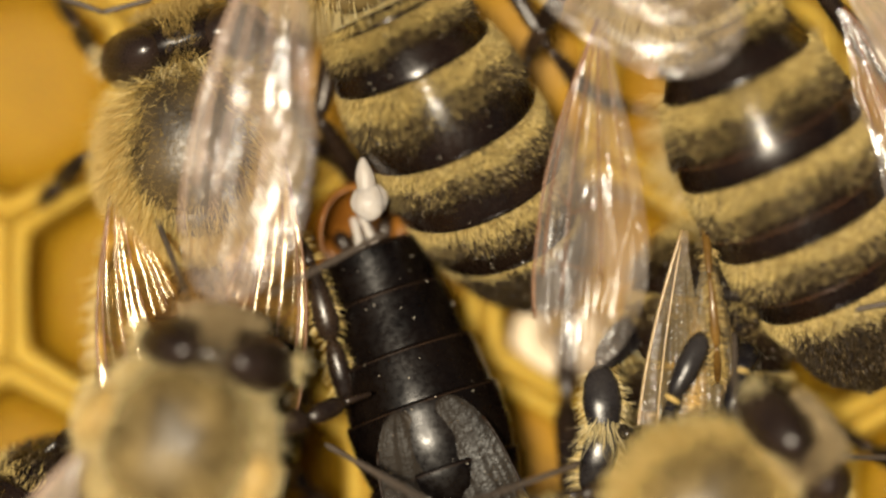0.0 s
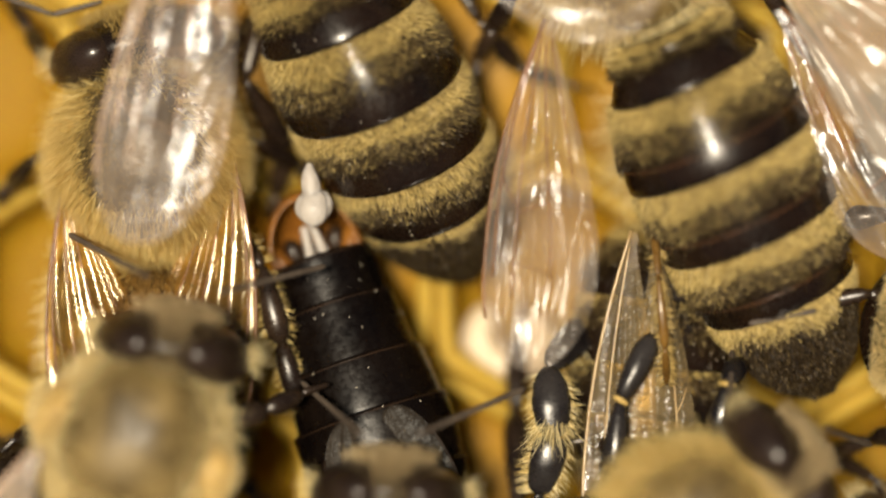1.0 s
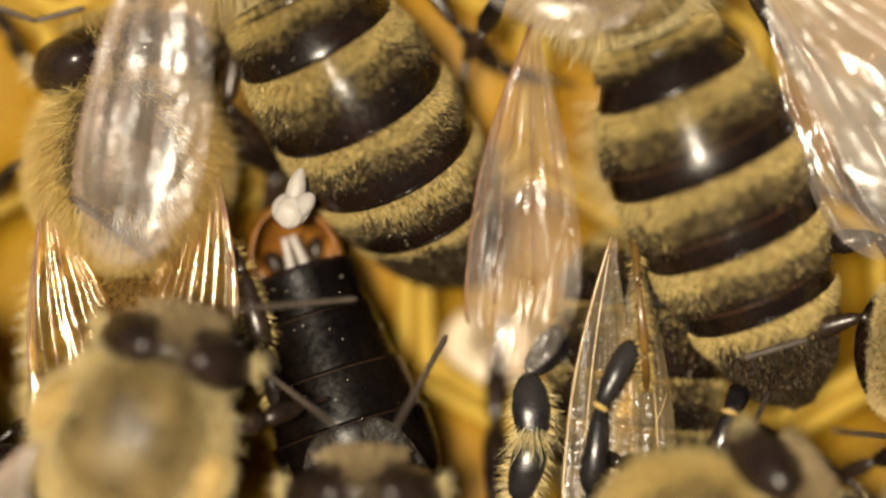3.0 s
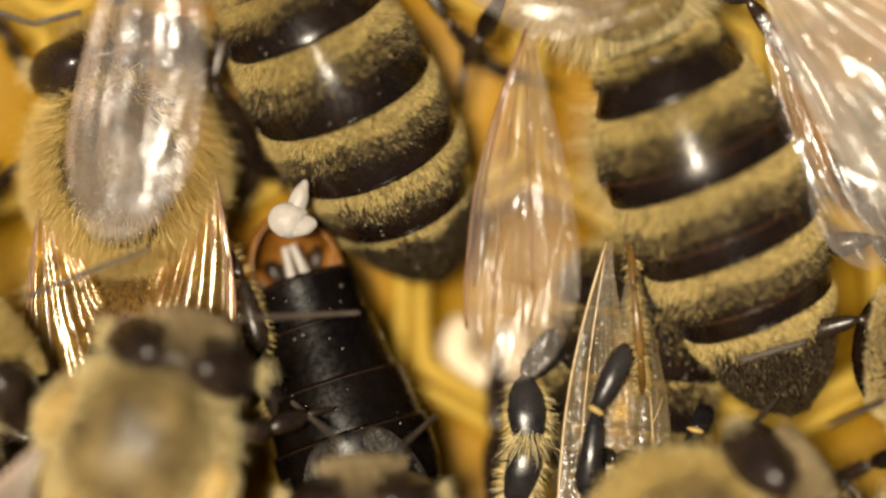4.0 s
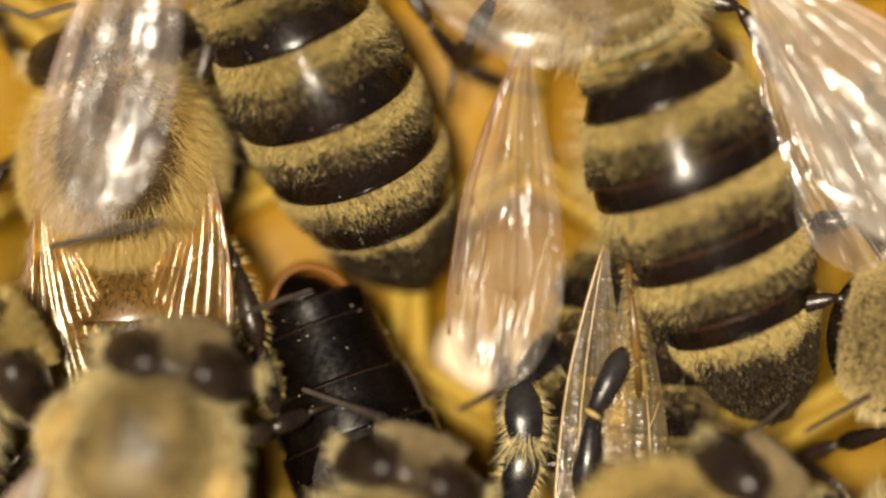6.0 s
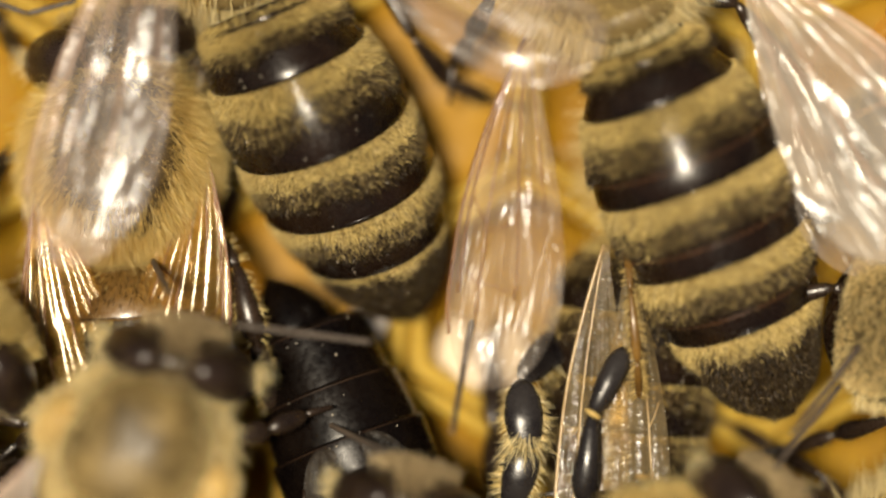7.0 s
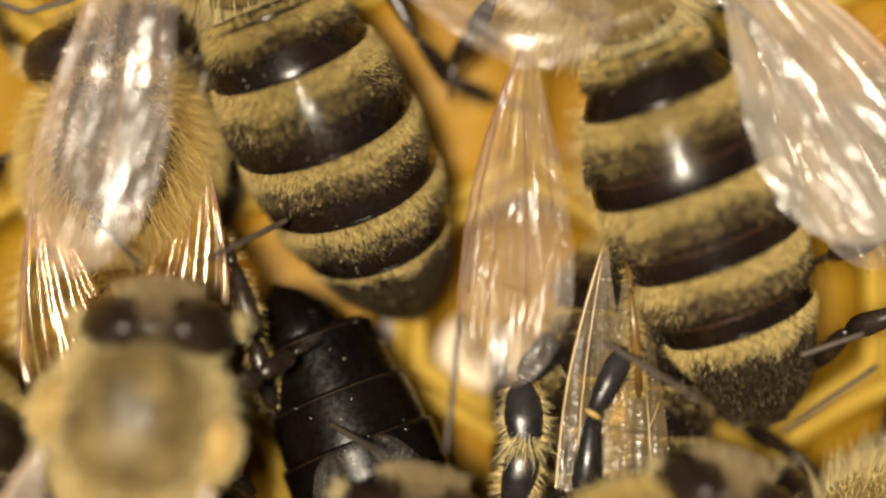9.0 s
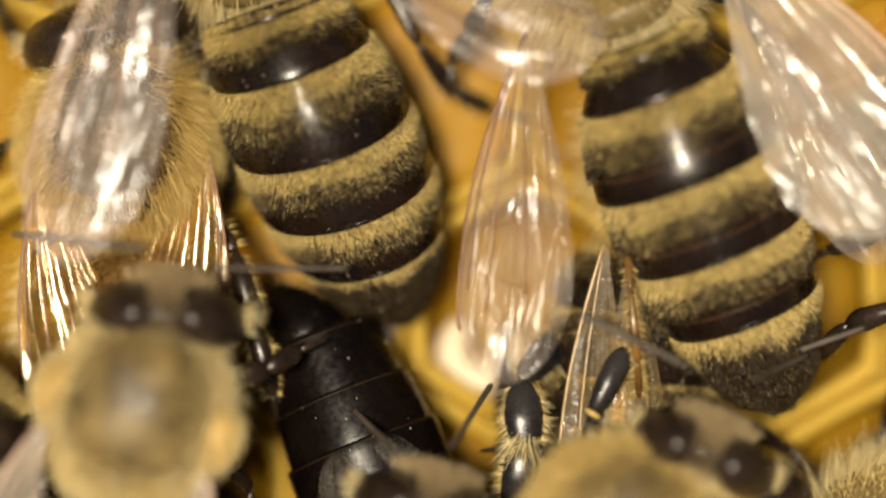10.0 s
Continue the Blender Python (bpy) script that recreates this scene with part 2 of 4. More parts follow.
class Abdomen:
    """A jointed abdomen whose axis dips by dip radians at the waist and by bend more at the tail."""

    def __init__(self, length, width, height, z=2.7, dip=0.05, bend=0.06, widths=WIDTH_W, nodes=WIDTH_S, skew=0.0):
        s = np.linspace(0, 1, 401)
        w = np.interp(s, nodes, widths)
        pad = np.concatenate((np.full(12, w[0]), w, np.linspace(w[-1], 0, 12)))
        self.s, self.w = s, np.convolve(pad, np.ones(25) / 25, "valid")
        self.length, self.width, self.height, self.z, self.dip, self.bend, self.skew = length, width, height, z, dip, bend, skew

    def point(self, s, phi, lift=1.0):
        s, phi = np.asarray(s, float), np.asarray(phi, float)
        w = np.interp(s, self.s, self.w) * lift
        a = self.dip + self.bend * np.sqrt(s)
        up = 0.5 * self.height * w * np.cos(phi)
        x = 0.5 * self.width * w * np.sin(phi)
        return np.stack((x, -self.length * s - up * np.sin(a) + self.skew * x,
                         self.z - self.length * (self.dip * s + self.bend * s ** 1.5 / 1.5) + up * np.cos(a)), -1)

    def normal(self, s, phi):
        ds = self.point(np.clip(s + 0.01, 0, 1), phi) - self.point(np.clip(s - 0.01, 0, 1), phi)
        dp = self.point(s, phi + 0.02) - self.point(s, phi - 0.02)
        return unit(np.cross(ds, dp)), unit(ds)

    def plate(self, a, b, first=False, sides=56):
        """One ring of the abdomen, its rear rim a step above the next."""
        steps = [a - (0.0 if first else 0.03)] + list(np.linspace(a, b, 9)) + [b + 0.008, b + 0.010, b + 0.004]
        lifts = [0.93] + list(np.linspace(0.95, 1.014, 9)) + [1.008, 0.985, 0.955]
        phi = np.linspace(0, 2 * math.pi, sides, endpoint=False)
        v = [self.point(np.full(sides, min(max(s, 0), 1)), phi, k) for s, k in zip(steps, lifts)]
        return np.concatenate(v), grid_faces(len(steps), sides)

    def fuzz(self, rng, a, b, density, gold, mid, bare, length, width=0.015):
        """Hair on one ring: golden in front, dull brown behind it, then thin and dark, none on the rim."""
        n = int(self.length * (b - a) * self.width * 2.2 * density)
        u = rng.uniform(0, 1, n)
        phi = rng.uniform(-2.1, 2.1, n)
        wob = 0.04 * np.sin(phi * 3.1 + a * 40) + 0.03 * np.sin(phi * 7.7 + a * 90) + rng.normal(0, 0.045, n)
        e = u + wob
        tuft = 0.88 + 0.12 * np.sin(phi * 61 + 9 * np.sin(u * 7 + a * 50)) * np.sin(u * 23 + phi * 13)
        chance = np.where(e < gold, 1.0, np.where(e < mid, 0.80, 0.80 * np.clip((bare - e) / max(bare - mid, 0.01), 0, 1)))
        keep = rng.uniform(0, 1, n) < chance * tuft
        u, phi, e = u[keep], phi[keep], e[keep]
        n = len(u)
        s = a + (b - a) * u
        root = self.point(s, phi, 0.95 + 0.062 * u)
        nor, back = self.normal(s, phi)
        way = nor * rng.uniform(0.45, 1.15, (n, 1)) + back + rng.normal(0, 0.18, (n, 3))
        ln = length * rng.uniform(0.55, 1.3, n) * np.where(e > gold, 0.8, 1.0)
        flank = np.clip((np.abs(phi) - 0.9) / 0.6, 0, 1)
        ln *= 1 + 0.5 * flank
        way += nor * 0.7 * flank[:, None]
        geo = strands(rng, root, way, ln, width * rng.uniform(0.6, 1.25, n))
        r = rng.uniform(0, 1, n)
        kind = np.where(e < gold, np.where(r < 0.80, 0, 1), np.where(e < mid, np.where(r < 0.14, 0, np.where(r < 0.62, 1, 2)), np.where(r < 0.12, 1, 2)))
        return geo, np.concatenate((kind, kind)).astype(int)


def coat(rng, centre, half, n, length, width, where, lean=(0, -0.4, 0), spread=0.3, turn=None):
    """Hair over a rounded body where where(direction) allows; length may depend on the direction."""
    d = unit(rng.normal(size=(n * 3, 3)))
    d = d[where(d, rng.uniform(0, 1, len(d)))][:n]
    root = np.array(centre) + d * np.array(half) * 0.98
    nor = unit(d / np.array(half))
    way = nor + np.array(lean) + rng.normal(0, spread, d.shape)
    ln = (length(d) if callable(length) else np.full(len(d), length)) * rng.uniform(0.65, 1.25, len(d))
    return strands(rng, root, way, ln, width * rng.uniform(0.7, 1.2, len(d)))


CHORD_U = (0.0, 0.06, 0.15, 0.30, 0.45, 0.60, 0.72, 1.0)
CHORD_C = (0.10, 0.16, 0.34, 0.62, 0.84, 0.97, 1.0, 1.0)


def wing_surface(length, width, ridge, seed):
    """Returns a function from span u and chord v to a point of the wing; span along +y, leading edge at +x."""
    def at(u, v):
        end = math.sqrt(max(0.0, 1 - (max(u - 0.70, 0) / 0.30) ** 2.2))
        c = width * np.interp(u, CHORD_U, CHORD_C) * end
        lead = 0.10 * width + 0.34 * width * math.sin(math.pi * 0.5 * min(u / 0.6, 1.0)) - 0.42 * width * (1 - end)
        x = lead - c * v
        z = ridge * (0.8 * math.sin(v * 17 + 2.2 * u + seed) + 0.7 * math.sin(v * 31 - 3 * u + seed * 2.1)) * math.sin(math.pi * min(1, u * 1.1 + 0.08))
        z += ridge * 1.6 * noise.noise(Vector((u * 1.8 + seed, v * 9, seed)))
        z -= 0.05 * length * u * u * 0.6 + 0.10 * width * (v - 0.3) ** 2
        return np.array((x, length * u, z))
    return at


def wing(name, parent, length, width, side, skin, vein, label="", ridge=0.05, seed=1.0, keep=None):
    """A wing with its root at its own origin."""
    at = wing_surface(length, width, ridge, seed)
    nu, nv = 72, 30
    v = np.array([at(1 - (1 - i / nu) ** 1.5, j / nv) for i in range(nu + 1) for j in range(nv + 1)])
    f = grid_faces(nu + 1, nv + 1, False)
    lines = [([(u, 0.0) for u in np.linspace(0, 0.86, 26)], 0.037),
             ([(u, 0.07 + 0.02 * u) for u in np.linspace(0, 0.74, 22)], 0.031),
             ([(u, 0.30 - 0.05 * u) for u in np.linspace(0.05, 0.80, 20)], 0.022),
             ([(u, 0.52 + 0.10 * u) for u in np.linspace(0.06, 0.74, 20)], 0.020),
             ([(u, 0.80 + 0.06 * u) for u in np.linspace(0.05, 0.48, 14)], 0.016),
             ([(0.30 + 0.05 * q, 0.28 + 0.30 * q) for q in np.linspace(0, 1, 6)], 0.015),
             ([(0.46 + 0.08 * q, 0.08 + 0.19 * q) for q in np.linspace(0, 1, 6)], 0.015),
             ([(0.56 - 0.04 * q, 0.27 + 0.30 * q) for q in np.linspace(0, 1, 6)], 0.015),
             ([(0.66 + 0.05 * q, 0.09 + 0.17 * q) for q in np.linspace(0, 1, 6)], 0.014),
             ([(0.70 + 0.02 * q, 0.26 + 0.33 * q) for q in np.linspace(0, 1, 6)], 0.012)]
    veins = joined(*[tube([at(u, w) + (0, 0, 0.01) for u, w in ln], [r] * len(ln), sides=5) for k, (ln, r) in enumerate(lines) if keep is None or k in keep])
    flip = np.array((side, 1, 1))
    ob = part(name, (v * flip, f if side < 0 else [q[::-1] for q in f]), skin, parent, label)
    part("venation", (veins[0] * flip, veins[1]), vein, ob, "fine branching brown wing veins")
    return ob


def aim(root, tip, roll=0.0):
    """The pose of a wing or feeler that points from root to tip, in millimetres."""
    root, tip = Vector(root), Vector(tip)
    y = (tip - root).normalized()
    x = y.cross(Vector((0, 0, 1))).normalized()
    z = x.cross(y)
    m = Matrix((x, y, z)).transposed().to_4x4()
    return Matrix.Translation(root * MM) @ m @ pose(0, 0, 0, 0, roll, 0)


def feeler(parent, root, tip, name="antenna", length=3.0, elbow=0.0, thick=0.07):
    """An antenna flagellum of short beads, straight along +y from its root."""
    n = 34
    p = [(elbow * math.sin(math.pi * i / n), length * i / n, 0.10 * length * math.sin(math.pi * i / n) * elbow) for i in range(n + 1)]
    r = [thick * (0.8 + 0.2 * min(1, i / 5)) * (0.90 if i % 3 == 0 else 1.0) * (1.0 if i < n else 0.5) for i in range(n + 1)]
    ob = part(name, tube(p, r, sides=8), ANTENNA, parent, "dark grey jointed feeler")
    ob.matrix_basis = aim(root, tip)
    return ob


def leg(parent, points, thick, rng=None, fringe=0, name="leg", flat=0.7, gloss=None, label="", paddle=False, bristle=(0.30, 0.75), fine=0.045, tone=None, sides=(-1, 1)):
    """A leg of femur, tibia and foot through four or more points (hip, knee, ankle, toe)."""
    mat = gloss or LEG
    p = [np.array(q, float) for q in points]
    top = None
    shapes = (("femur", (0.75, 1.0, 1.0, 0.85, 0.6)), ("tibia", (0.5, 0.75, 1.0, 1.15, 0.9)), ("basitarsus", (0.6, 0.9, 0.95, 0.85, 0.6)),
              ("foot", (0.40, 0.35, 0.30, 0.26, 0.20)))
    for (nm, prof), a, b in zip(shapes, p[:-1], p[1:]):
        mid = (a + b) / 2 + np.array((0, 0, 0.06 * np.linalg.norm(b - a)))
        line = spline((a, mid, b), 13)
        r = np.interp(np.linspace(0, 1, 13), np.linspace(0, 1, 5), prof) * thick
        r[0] *= 0.55
        r[1] *= 0.9
        if paddle and nm in ("tibia", "basitarsus"):
            r = thick * np.interp(np.linspace(0, 1, 13), (0, 0.05, 0.25, 0.55, 0.9, 1), (0.25, 0.55, 0.95, 1.12, 0.86, 0.45) if nm == "tibia" else (0.5, 0.85, 1.0, 0.95, 0.7, 0.3))
        else:
            r[-1] *= 0.6
            r[-2] *= 0.92
        geo = tube(line, r, flat=flat, sides=10)
        if top is None:
            top = part(name, geo, mat, parent, label)
            ob = top
        else:
            ob = part(nm, geo, mat, top)
        if fringe and rng is not None and nm in ("tibia", "basitarsus", "femur"):
            n = int(fringe * (1.0 if nm != "femur" else 0.35))
            q = rng.uniform(0.05, 1, n)
            at = np.stack([np.interp(q, np.linspace(0, 1, 13), line[:, k]) for k in range(3)], -1)
            tang = unit(b - a)
            sd = unit(np.cross(tang, (0, 0, 1)))
            sgn = rng.choice(sides, n)[:, None]
            rad = np.interp(q, np.linspace(0, 1, 13), r)[:, None]
            way = sd * sgn + tang * rng.uniform(0.3, 1.0, (n, 1)) + rng.normal(0, 0.10 if paddle else 0.25, (n, 3))
            part("fringe", strands(rng, at + sd * sgn * rad * 0.8, way, rng.uniform(*bristle, n), np.full(n, fine), 0.3 if paddle else 0.15), tone or (PALE, GOLD),
                 top if ob is top else top, "stiff pale bristles along the leg",
                 pick=np.tile(rng.uniform(0, 1, n) < 0.35, 2).astype(int))
    return top


def plain_legs(b, scale=1.0, skip=(), spread=1.0):
    """Six legs down to the comb, less those named in skip."""
    for side in (-1, 1):
        for k, (hy, ky, ay, ty, out, th) in {"front": (3.3, 4.2, 5.2, 6.0, 2.4, 0.20), "middle": (2.2, 2.2, 1.6, 1.2, 3.2, 0.22),
                                             "hind": (1.2, 0.0, -2.2, -3.8, 3.0, 0.27)}.items():
            if (k, side) in skip:
                continue
            o = out * spread
            leg(b, ((side * 0.9, hy, 1.7), (side * (0.9 + o) * 0.62, ky, 2.4), (side * (0.7 + o) * 0.85, ay, 1.0),
                    (side * (0.9 + o) * 0.95, ty, 0.25), (side * (1.2 + o) * 0.98, ty + (1.0 if k == "front" else -0.8), 0.12)), th)


def body(b, rng, ab, cuts, zone=(0.42, 0.72, 0.84), zone_bald=(0.25, 0.5, 0.66), zone_last=(0.22, 0.40, 1.3), density=900, hair_len=0.19, shell=None, hairs=True, front=None, bald=(), pollen_glints=0, fine=0.015, crease=False):
    """The rings of an abdomen under bee b, with their hair."""
    edges, made = list(cuts), []
    for i, (a, c) in enumerate(zip(edges[:-1], edges[1:])):
        ring = part("tergite", ab.plate(a, c, i == 0), (front if i < 2 and front else shell) or SHELL, b, "glossy dark brown abdomen ring" if hairs else "bare black abdomen ring")
        made.append(ring)
        if i < len(edges) - 2 or not hairs:
            edge = ab.point(np.full(49, c), np.linspace(-2.2, 2.2, 49), 1.008)
            part("rim", tube(edge, [0.020] * 49, sides=6), SHELL if hairs else QUEEN_RIM, ring, "thin brown rear rim")
        if crease and 1 < i < len(edges) - 2:
            fold = ab.point(np.full(49, a + 0.74 * (c - a)), np.linspace(-1.5, 1.5, 49), 0.998)
            part("crease", tube(fold, [0.016] * 49, sides=6), SHELL_BROWN, ring, "fine reddish crease across the ring")
        if hairs:
            zones = (0.8, 0.95, 1.1) if i == 0 else zone_last if i == len(edges) - 2 else zone_bald if i in bald else zone
            g, pick = ab.fuzz(rng, a, c, density * (0.4 if i == 0 else 1), *zones, hair_len * (1.4 if i < 2 else 1), fine)
            part("hair_band", g, (GOLD, MID, BROWN), ring, "band of short golden and brown hair", pick=pick)
        else:
            g, pick = ab.fuzz(rng, a, c, 24, 0.1, 0.2, 1.0, 0.08, 0.006)
            part("down", g, (BROWN, BROWN, BROWN), ring, "sparse fine brown down", pick=pick)
        grains = [ellipsoid(ab.point(rng.uniform(a, c), rng.normal(0, 0.7), 1.012), rng.uniform(0.008, 0.020, 3), nu=6, nv=4) for _ in range(pollen_glints)]
        if grains:
            part("pollen_and_glints", joined(*grains), POLLEN_GLINT, ring, "pale pollen grains and painted glints")
    return made


def thorax(b, rng, n=7000, ruff=4000, disc_hair=None, size=1.0, z=3.0, y=2.15, long=0.95, fur=None, lean=-0.5, shell=None, fine=0.017, scutellum=False, bib=1.0):
    half = np.array((1.78, 2.05, 1.65)) * size
    c = (0, y, z)
    ob = part("thorax", joined(ellipsoid(c, half, nu=36, nv=26, power=0.96, rough=0.03),
                               ellipsoid((0, y - 1.55 * size, z + 0.62 * size), (1.05 * size, 0.52 * size, 0.55 * size))), shell or THORAX, b)
    part("short_hair", coat(rng, c, half, n, lambda d: 0.10 + 0.30 * np.clip(1 - d[:, 2], 0, 1), 0.017, lambda d, r: (d[:, 2] > 0.3) & (r < 1.25 - 0.78 * d[:, 2]), lean=(0, -0.6, 0.0)),
         disc_hair or GOLD, ob, "short brown-gold hair on the back")
    part("ruff", coat(rng, c, half, ruff, lambda d: long * (0.55 + 0.45 * np.clip(1 - d[:, 2], 0, 1)) * (1 - 0.5 * np.clip(d[:, 1], 0, 1)), fine,
                      lambda d, r: (d[:, 2] > -0.6) & (d[:, 1] < bib) & (r < np.clip(1.05 - (d[:, 2] - 0.1) * 1.7, 0, 1)), lean=(0, lean, 0.15), spread=0.2),
         fur or PALE, ob, "long pale golden ruff of hair")
    part("guard_hair", coat(rng, c, half, ruff // 10, lambda d: long * (0.8 + 0.3 * np.clip(1 - d[:, 2], 0, 1)), 0.022,
                            lambda d, r: (d[:, 2] > -0.5) & (r < np.clip(1.1 - (d[:, 2] - 0.1) * 1.5, 0, 1)), lean=(0, lean, 0.15), spread=0.3), fur or PALE, ob, "long single pale hairs")
    if scutellum:
        part("scutellum_hair", coat(rng, (0, y - 1.45 * size, z + 0.75 * size), np.array((1.0, 0.5, 0.6)) * size, 2600, 0.22, 0.018, lambda d, r: d[:, 2] > -0.1, lean=(0, -0.5, 0.3)), PALE, ob, "pale tuft at the rear of the back")
    return ob


def head(b, rng, y=4.3, z=2.9, turn=(0, 0, 0), n=2600, size=1.0, face=None, eye=(0.74, 0.62, 1.24), nape=0.42, apart=1.02, brow=0.30, full=False):
    """A head with eyes, three small ocelli, a hairy face and a pale fringe round the eyes, about its own neck."""
    half = np.array((1.62, 0.66, 1.50)) * size
    h = part("head", ellipsoid((0, 0.30, -0.3), half, nu=30, nv=22, power=0.95), SHELL, b, "dark brown hairy head")
    h.matrix_basis = mm_pose(0, y, z, *turn)
    for s in (-1, 1):
        part("compound_eye", ellipsoid((s * apart * size, 0.20, 0.16), np.array(eye) * size, (0, s * -22, s * -14), nu=28, nv=20), EYE, h,
             "glossy dark brown eye")
    for x, yy, zz in ((0, 0.42, 1.24), (-0.26, 0.15, 1.26), (0.26, 0.15, 1.26)):
        part("ocellus", ellipsoid((x * size, yy * size, zz * size), (0.08, 0.08, 0.07), nu=12, nv=8), EYE, h, "tiny bead-like simple eye")
    part("face_hair", coat(rng, (0, 0.34, -0.3), half * 1.02, n, brow, 0.018, lambda d, r: (d[:, 1] + 0.14 * r > np.where((np.abs(d[:, 0]) > 0.26) & (not full), 0.90, 0.35 if full else 0.62)) & (d[:, 2] > -0.6) | (np.abs(d[:, 0]) < 0.22 - 0.1 * r) & (d[:, 2] > 0.2),
                           lean=(0, 0.3, 0.5)), face or GOLD, h, "tan hair on the face and between the eyes")
    part("nape_hair", coat(rng, (0, 0.30, -0.3), half * 1.04, n // 2, nape, 0.018, lambda d, r: ((d[:, 1] < -0.45 - 0.3 * r) | (np.abs(d[:, 0]) > 0.955)) & (d[:, 2] > -0.5), lean=(0, 0, 0.3)),
         PALE, h, "pale hair behind the eyes")
    return h


def bee(label, category="bee", at=None):
    e = new("honeybee")
    tagged(e, label, category, "bees on the comb")
    if at is not None:
        e.matrix_basis = at
    return e


# ---------------------------------------------------------------- comb
PITCH = 5.5
comb = tagged(new("comb"), "golden honeycomb of open hexagonal wax cells", "honeycomb", kind="structure")


def cell_mesh():
    """One hexagonal tube of wax with a rounded rim and a hollow floor."""
    n = 36
    rings = ((0.05, -1.95, 0), (2.75, -2.0, 0), (2.75, 0.25, 0), (2.66, 0.44, 0.03), (2.54, 0.52, 0.08), (2.38, 0.44, 0.16), (2.30, 0.22, 0.24), (2.28, -0.3, 0.4), (2.25, -0.8, 0.6),
             (2.1, -1.15, 0.8), (1.6, -1.35, 0.9), (0.8, -1.45, 1.0), (0.05, -1.5, 1.0))
    v = []
    for r, z, rnd in rings:
        for j in range(n):
            a = 2 * math.pi * j / n
            k = math.cos(math.pi / 6) / math.cos(((a + math.pi / 6) % (math.pi / 3)) - math.pi / 6) / math.cos(math.pi / 6)
            hexr = min(k, 1.1547)
            q = r * (hexr * (1 - rnd) + 1.035 * rnd)
            v.append((q * math.cos(a), q * math.sin(a), z))
    f = grid_faces(len(rings), n)
    me = bpy.data.meshes.new("cell")
    me.from_pydata((np.array(v) * MM).tolist(), [], f)
    me.materials.append(WAX)
    me.materials.append(WAX_RIM)
    me.polygons.foreach_set("use_smooth", np.ones(len(f), bool))
    me.polygons.foreach_set("material_index", np.array([1 if i // n in (2, 3, 4, 5) else 0 for i in range(len(f))], np.int32))
    me.update()
    return me


CELL = cell_mesh()
rng = np.random.default_rng(4)
for row in range(-7, 8):
    for col in range(-8, 9):
        c = new("cell", CELL)
        c.parent = comb
        c.matrix_basis = mm_pose(-9.04 + PITCH * (col + 2 + 0.5 * (row % 2)), -1.3 + row * PITCH * 0.866, rng.uniform(-0.08, 0.05),
                                 rng.uniform(-1, 1), rng.uniform(-1, 1), 60 * int(rng.integers(0, 6)))


def honey_mesh():
    """A slightly hollow honey surface that fills a cell."""
    v, n = [], 36
    for k, z in ((1.0, 0.06), (0.96, 0.0), (0.7, -0.06), (0.35, -0.09), (0.02, -0.10)):
        for j in range(n):
            a = 2 * math.pi * (j + 0.5) / n
            v.append((2.41 * k * math.cos(a) * 1.02, 2.41 * k * math.sin(a) * 1.02, z))
    me = bpy.data.meshes.new("honey")
    f = grid_faces(5, n)
    me.from_pydata((np.array(v) * MM).tolist(), [], f)
    me.materials.append(HONEY)
    me.polygons.foreach_set("use_smooth", np.ones(len(f), bool))
    me.update()
    return me


HONEY_SURFACE = honey_mesh()
for x, y, z in ((-3.54, -1.3, -0.05), (-0.79, 3.46, 0.0), (-0.79, -6.06, -0.1), (4.71, -6.06, -0.15), (4.71, 3.46, -0.1), (-6.29, 3.46, -0.15), (10.21, 3.46, -0.2)):
    h = new("honey", HONEY_SURFACE)
    h.parent = comb
    h.matrix_basis = mm_pose(x, y, z)
part("midrib", joined((np.array([(x, y, z) for z in (-2.05, -2.6) for x, y in ((-46, -38), (52, -38), (52, 36), (-46, 36))], float),
                       [(0, 1, 2, 3), (7, 6, 5, 4), (0, 4, 5, 1), (1, 5, 6, 2), (2, 6, 7, 3), (3, 7, 4, 0)])), WAX, comb, smooth=False)

# ---------------------------------------------------------------- bees on the comb
CUTS = (0.0, 0.03, 0.225, 0.435, 0.60, 0.757, 1.0)


NODES = (0.0, 0.06, 0.15, 0.30, 0.45, 0.60, 0.74, 0.85, 0.93, 0.975, 1.0)


def local(m, p):
    """A place on the comb in the space of a bee that stands at m."""
    return np.array((m.inverted() @ (Vector(p) * MM))) / MM


# worker with its back to the light, abdomen banded gold and black
A0 = mm_pose(-3.63, 5.96, 0, 0, 0, 27.0)
rng = np.random.default_rng(11)
bee_a = bee("worker honeybee with gold and black banded hairy abdomen", at=A0)
body(bee_a, rng, Abdomen(7.70, 4.07, 4.9, z=3.5, dip=0.068, bend=0.429, skew=-0.067, nodes=NODES,
                         widths=(0.637, 0.762, 0.887, 1.01, 1.012, 0.979, 0.836, 0.668, 0.424, 0.222, 0.03)),
     (0.0, 0.02, 0.165, 0.384, 0.566, 0.730, 1.0), zone=(0.32, 0.60, 0.74), zone_bald=(0.28, 0.5, 0.62), zone_last=(0.07, 0.12, 1.3), density=3600, fine=0.0115, hair_len=0.135, bald=(1,), pollen_glints=9)
thorax(bee_a, rng)
head(bee_a, rng)
plain_legs(bee_a, skip=(("hind", 1), ("hind", -1)))
leg_ar = leg(bee_a, [local(A0, p) for p in ((-1.2, 7.2, 1.8), (0.1, 4.9, 2.2), (1.0, 3.9, 1.2), (1.9, 3.6, 0.6), (2.8, 3.4, 0.6))], 0.20, rng, 60, bristle=(0.12, 0.26), fine=0.016, tone=(BROWN_GOLD, MID))
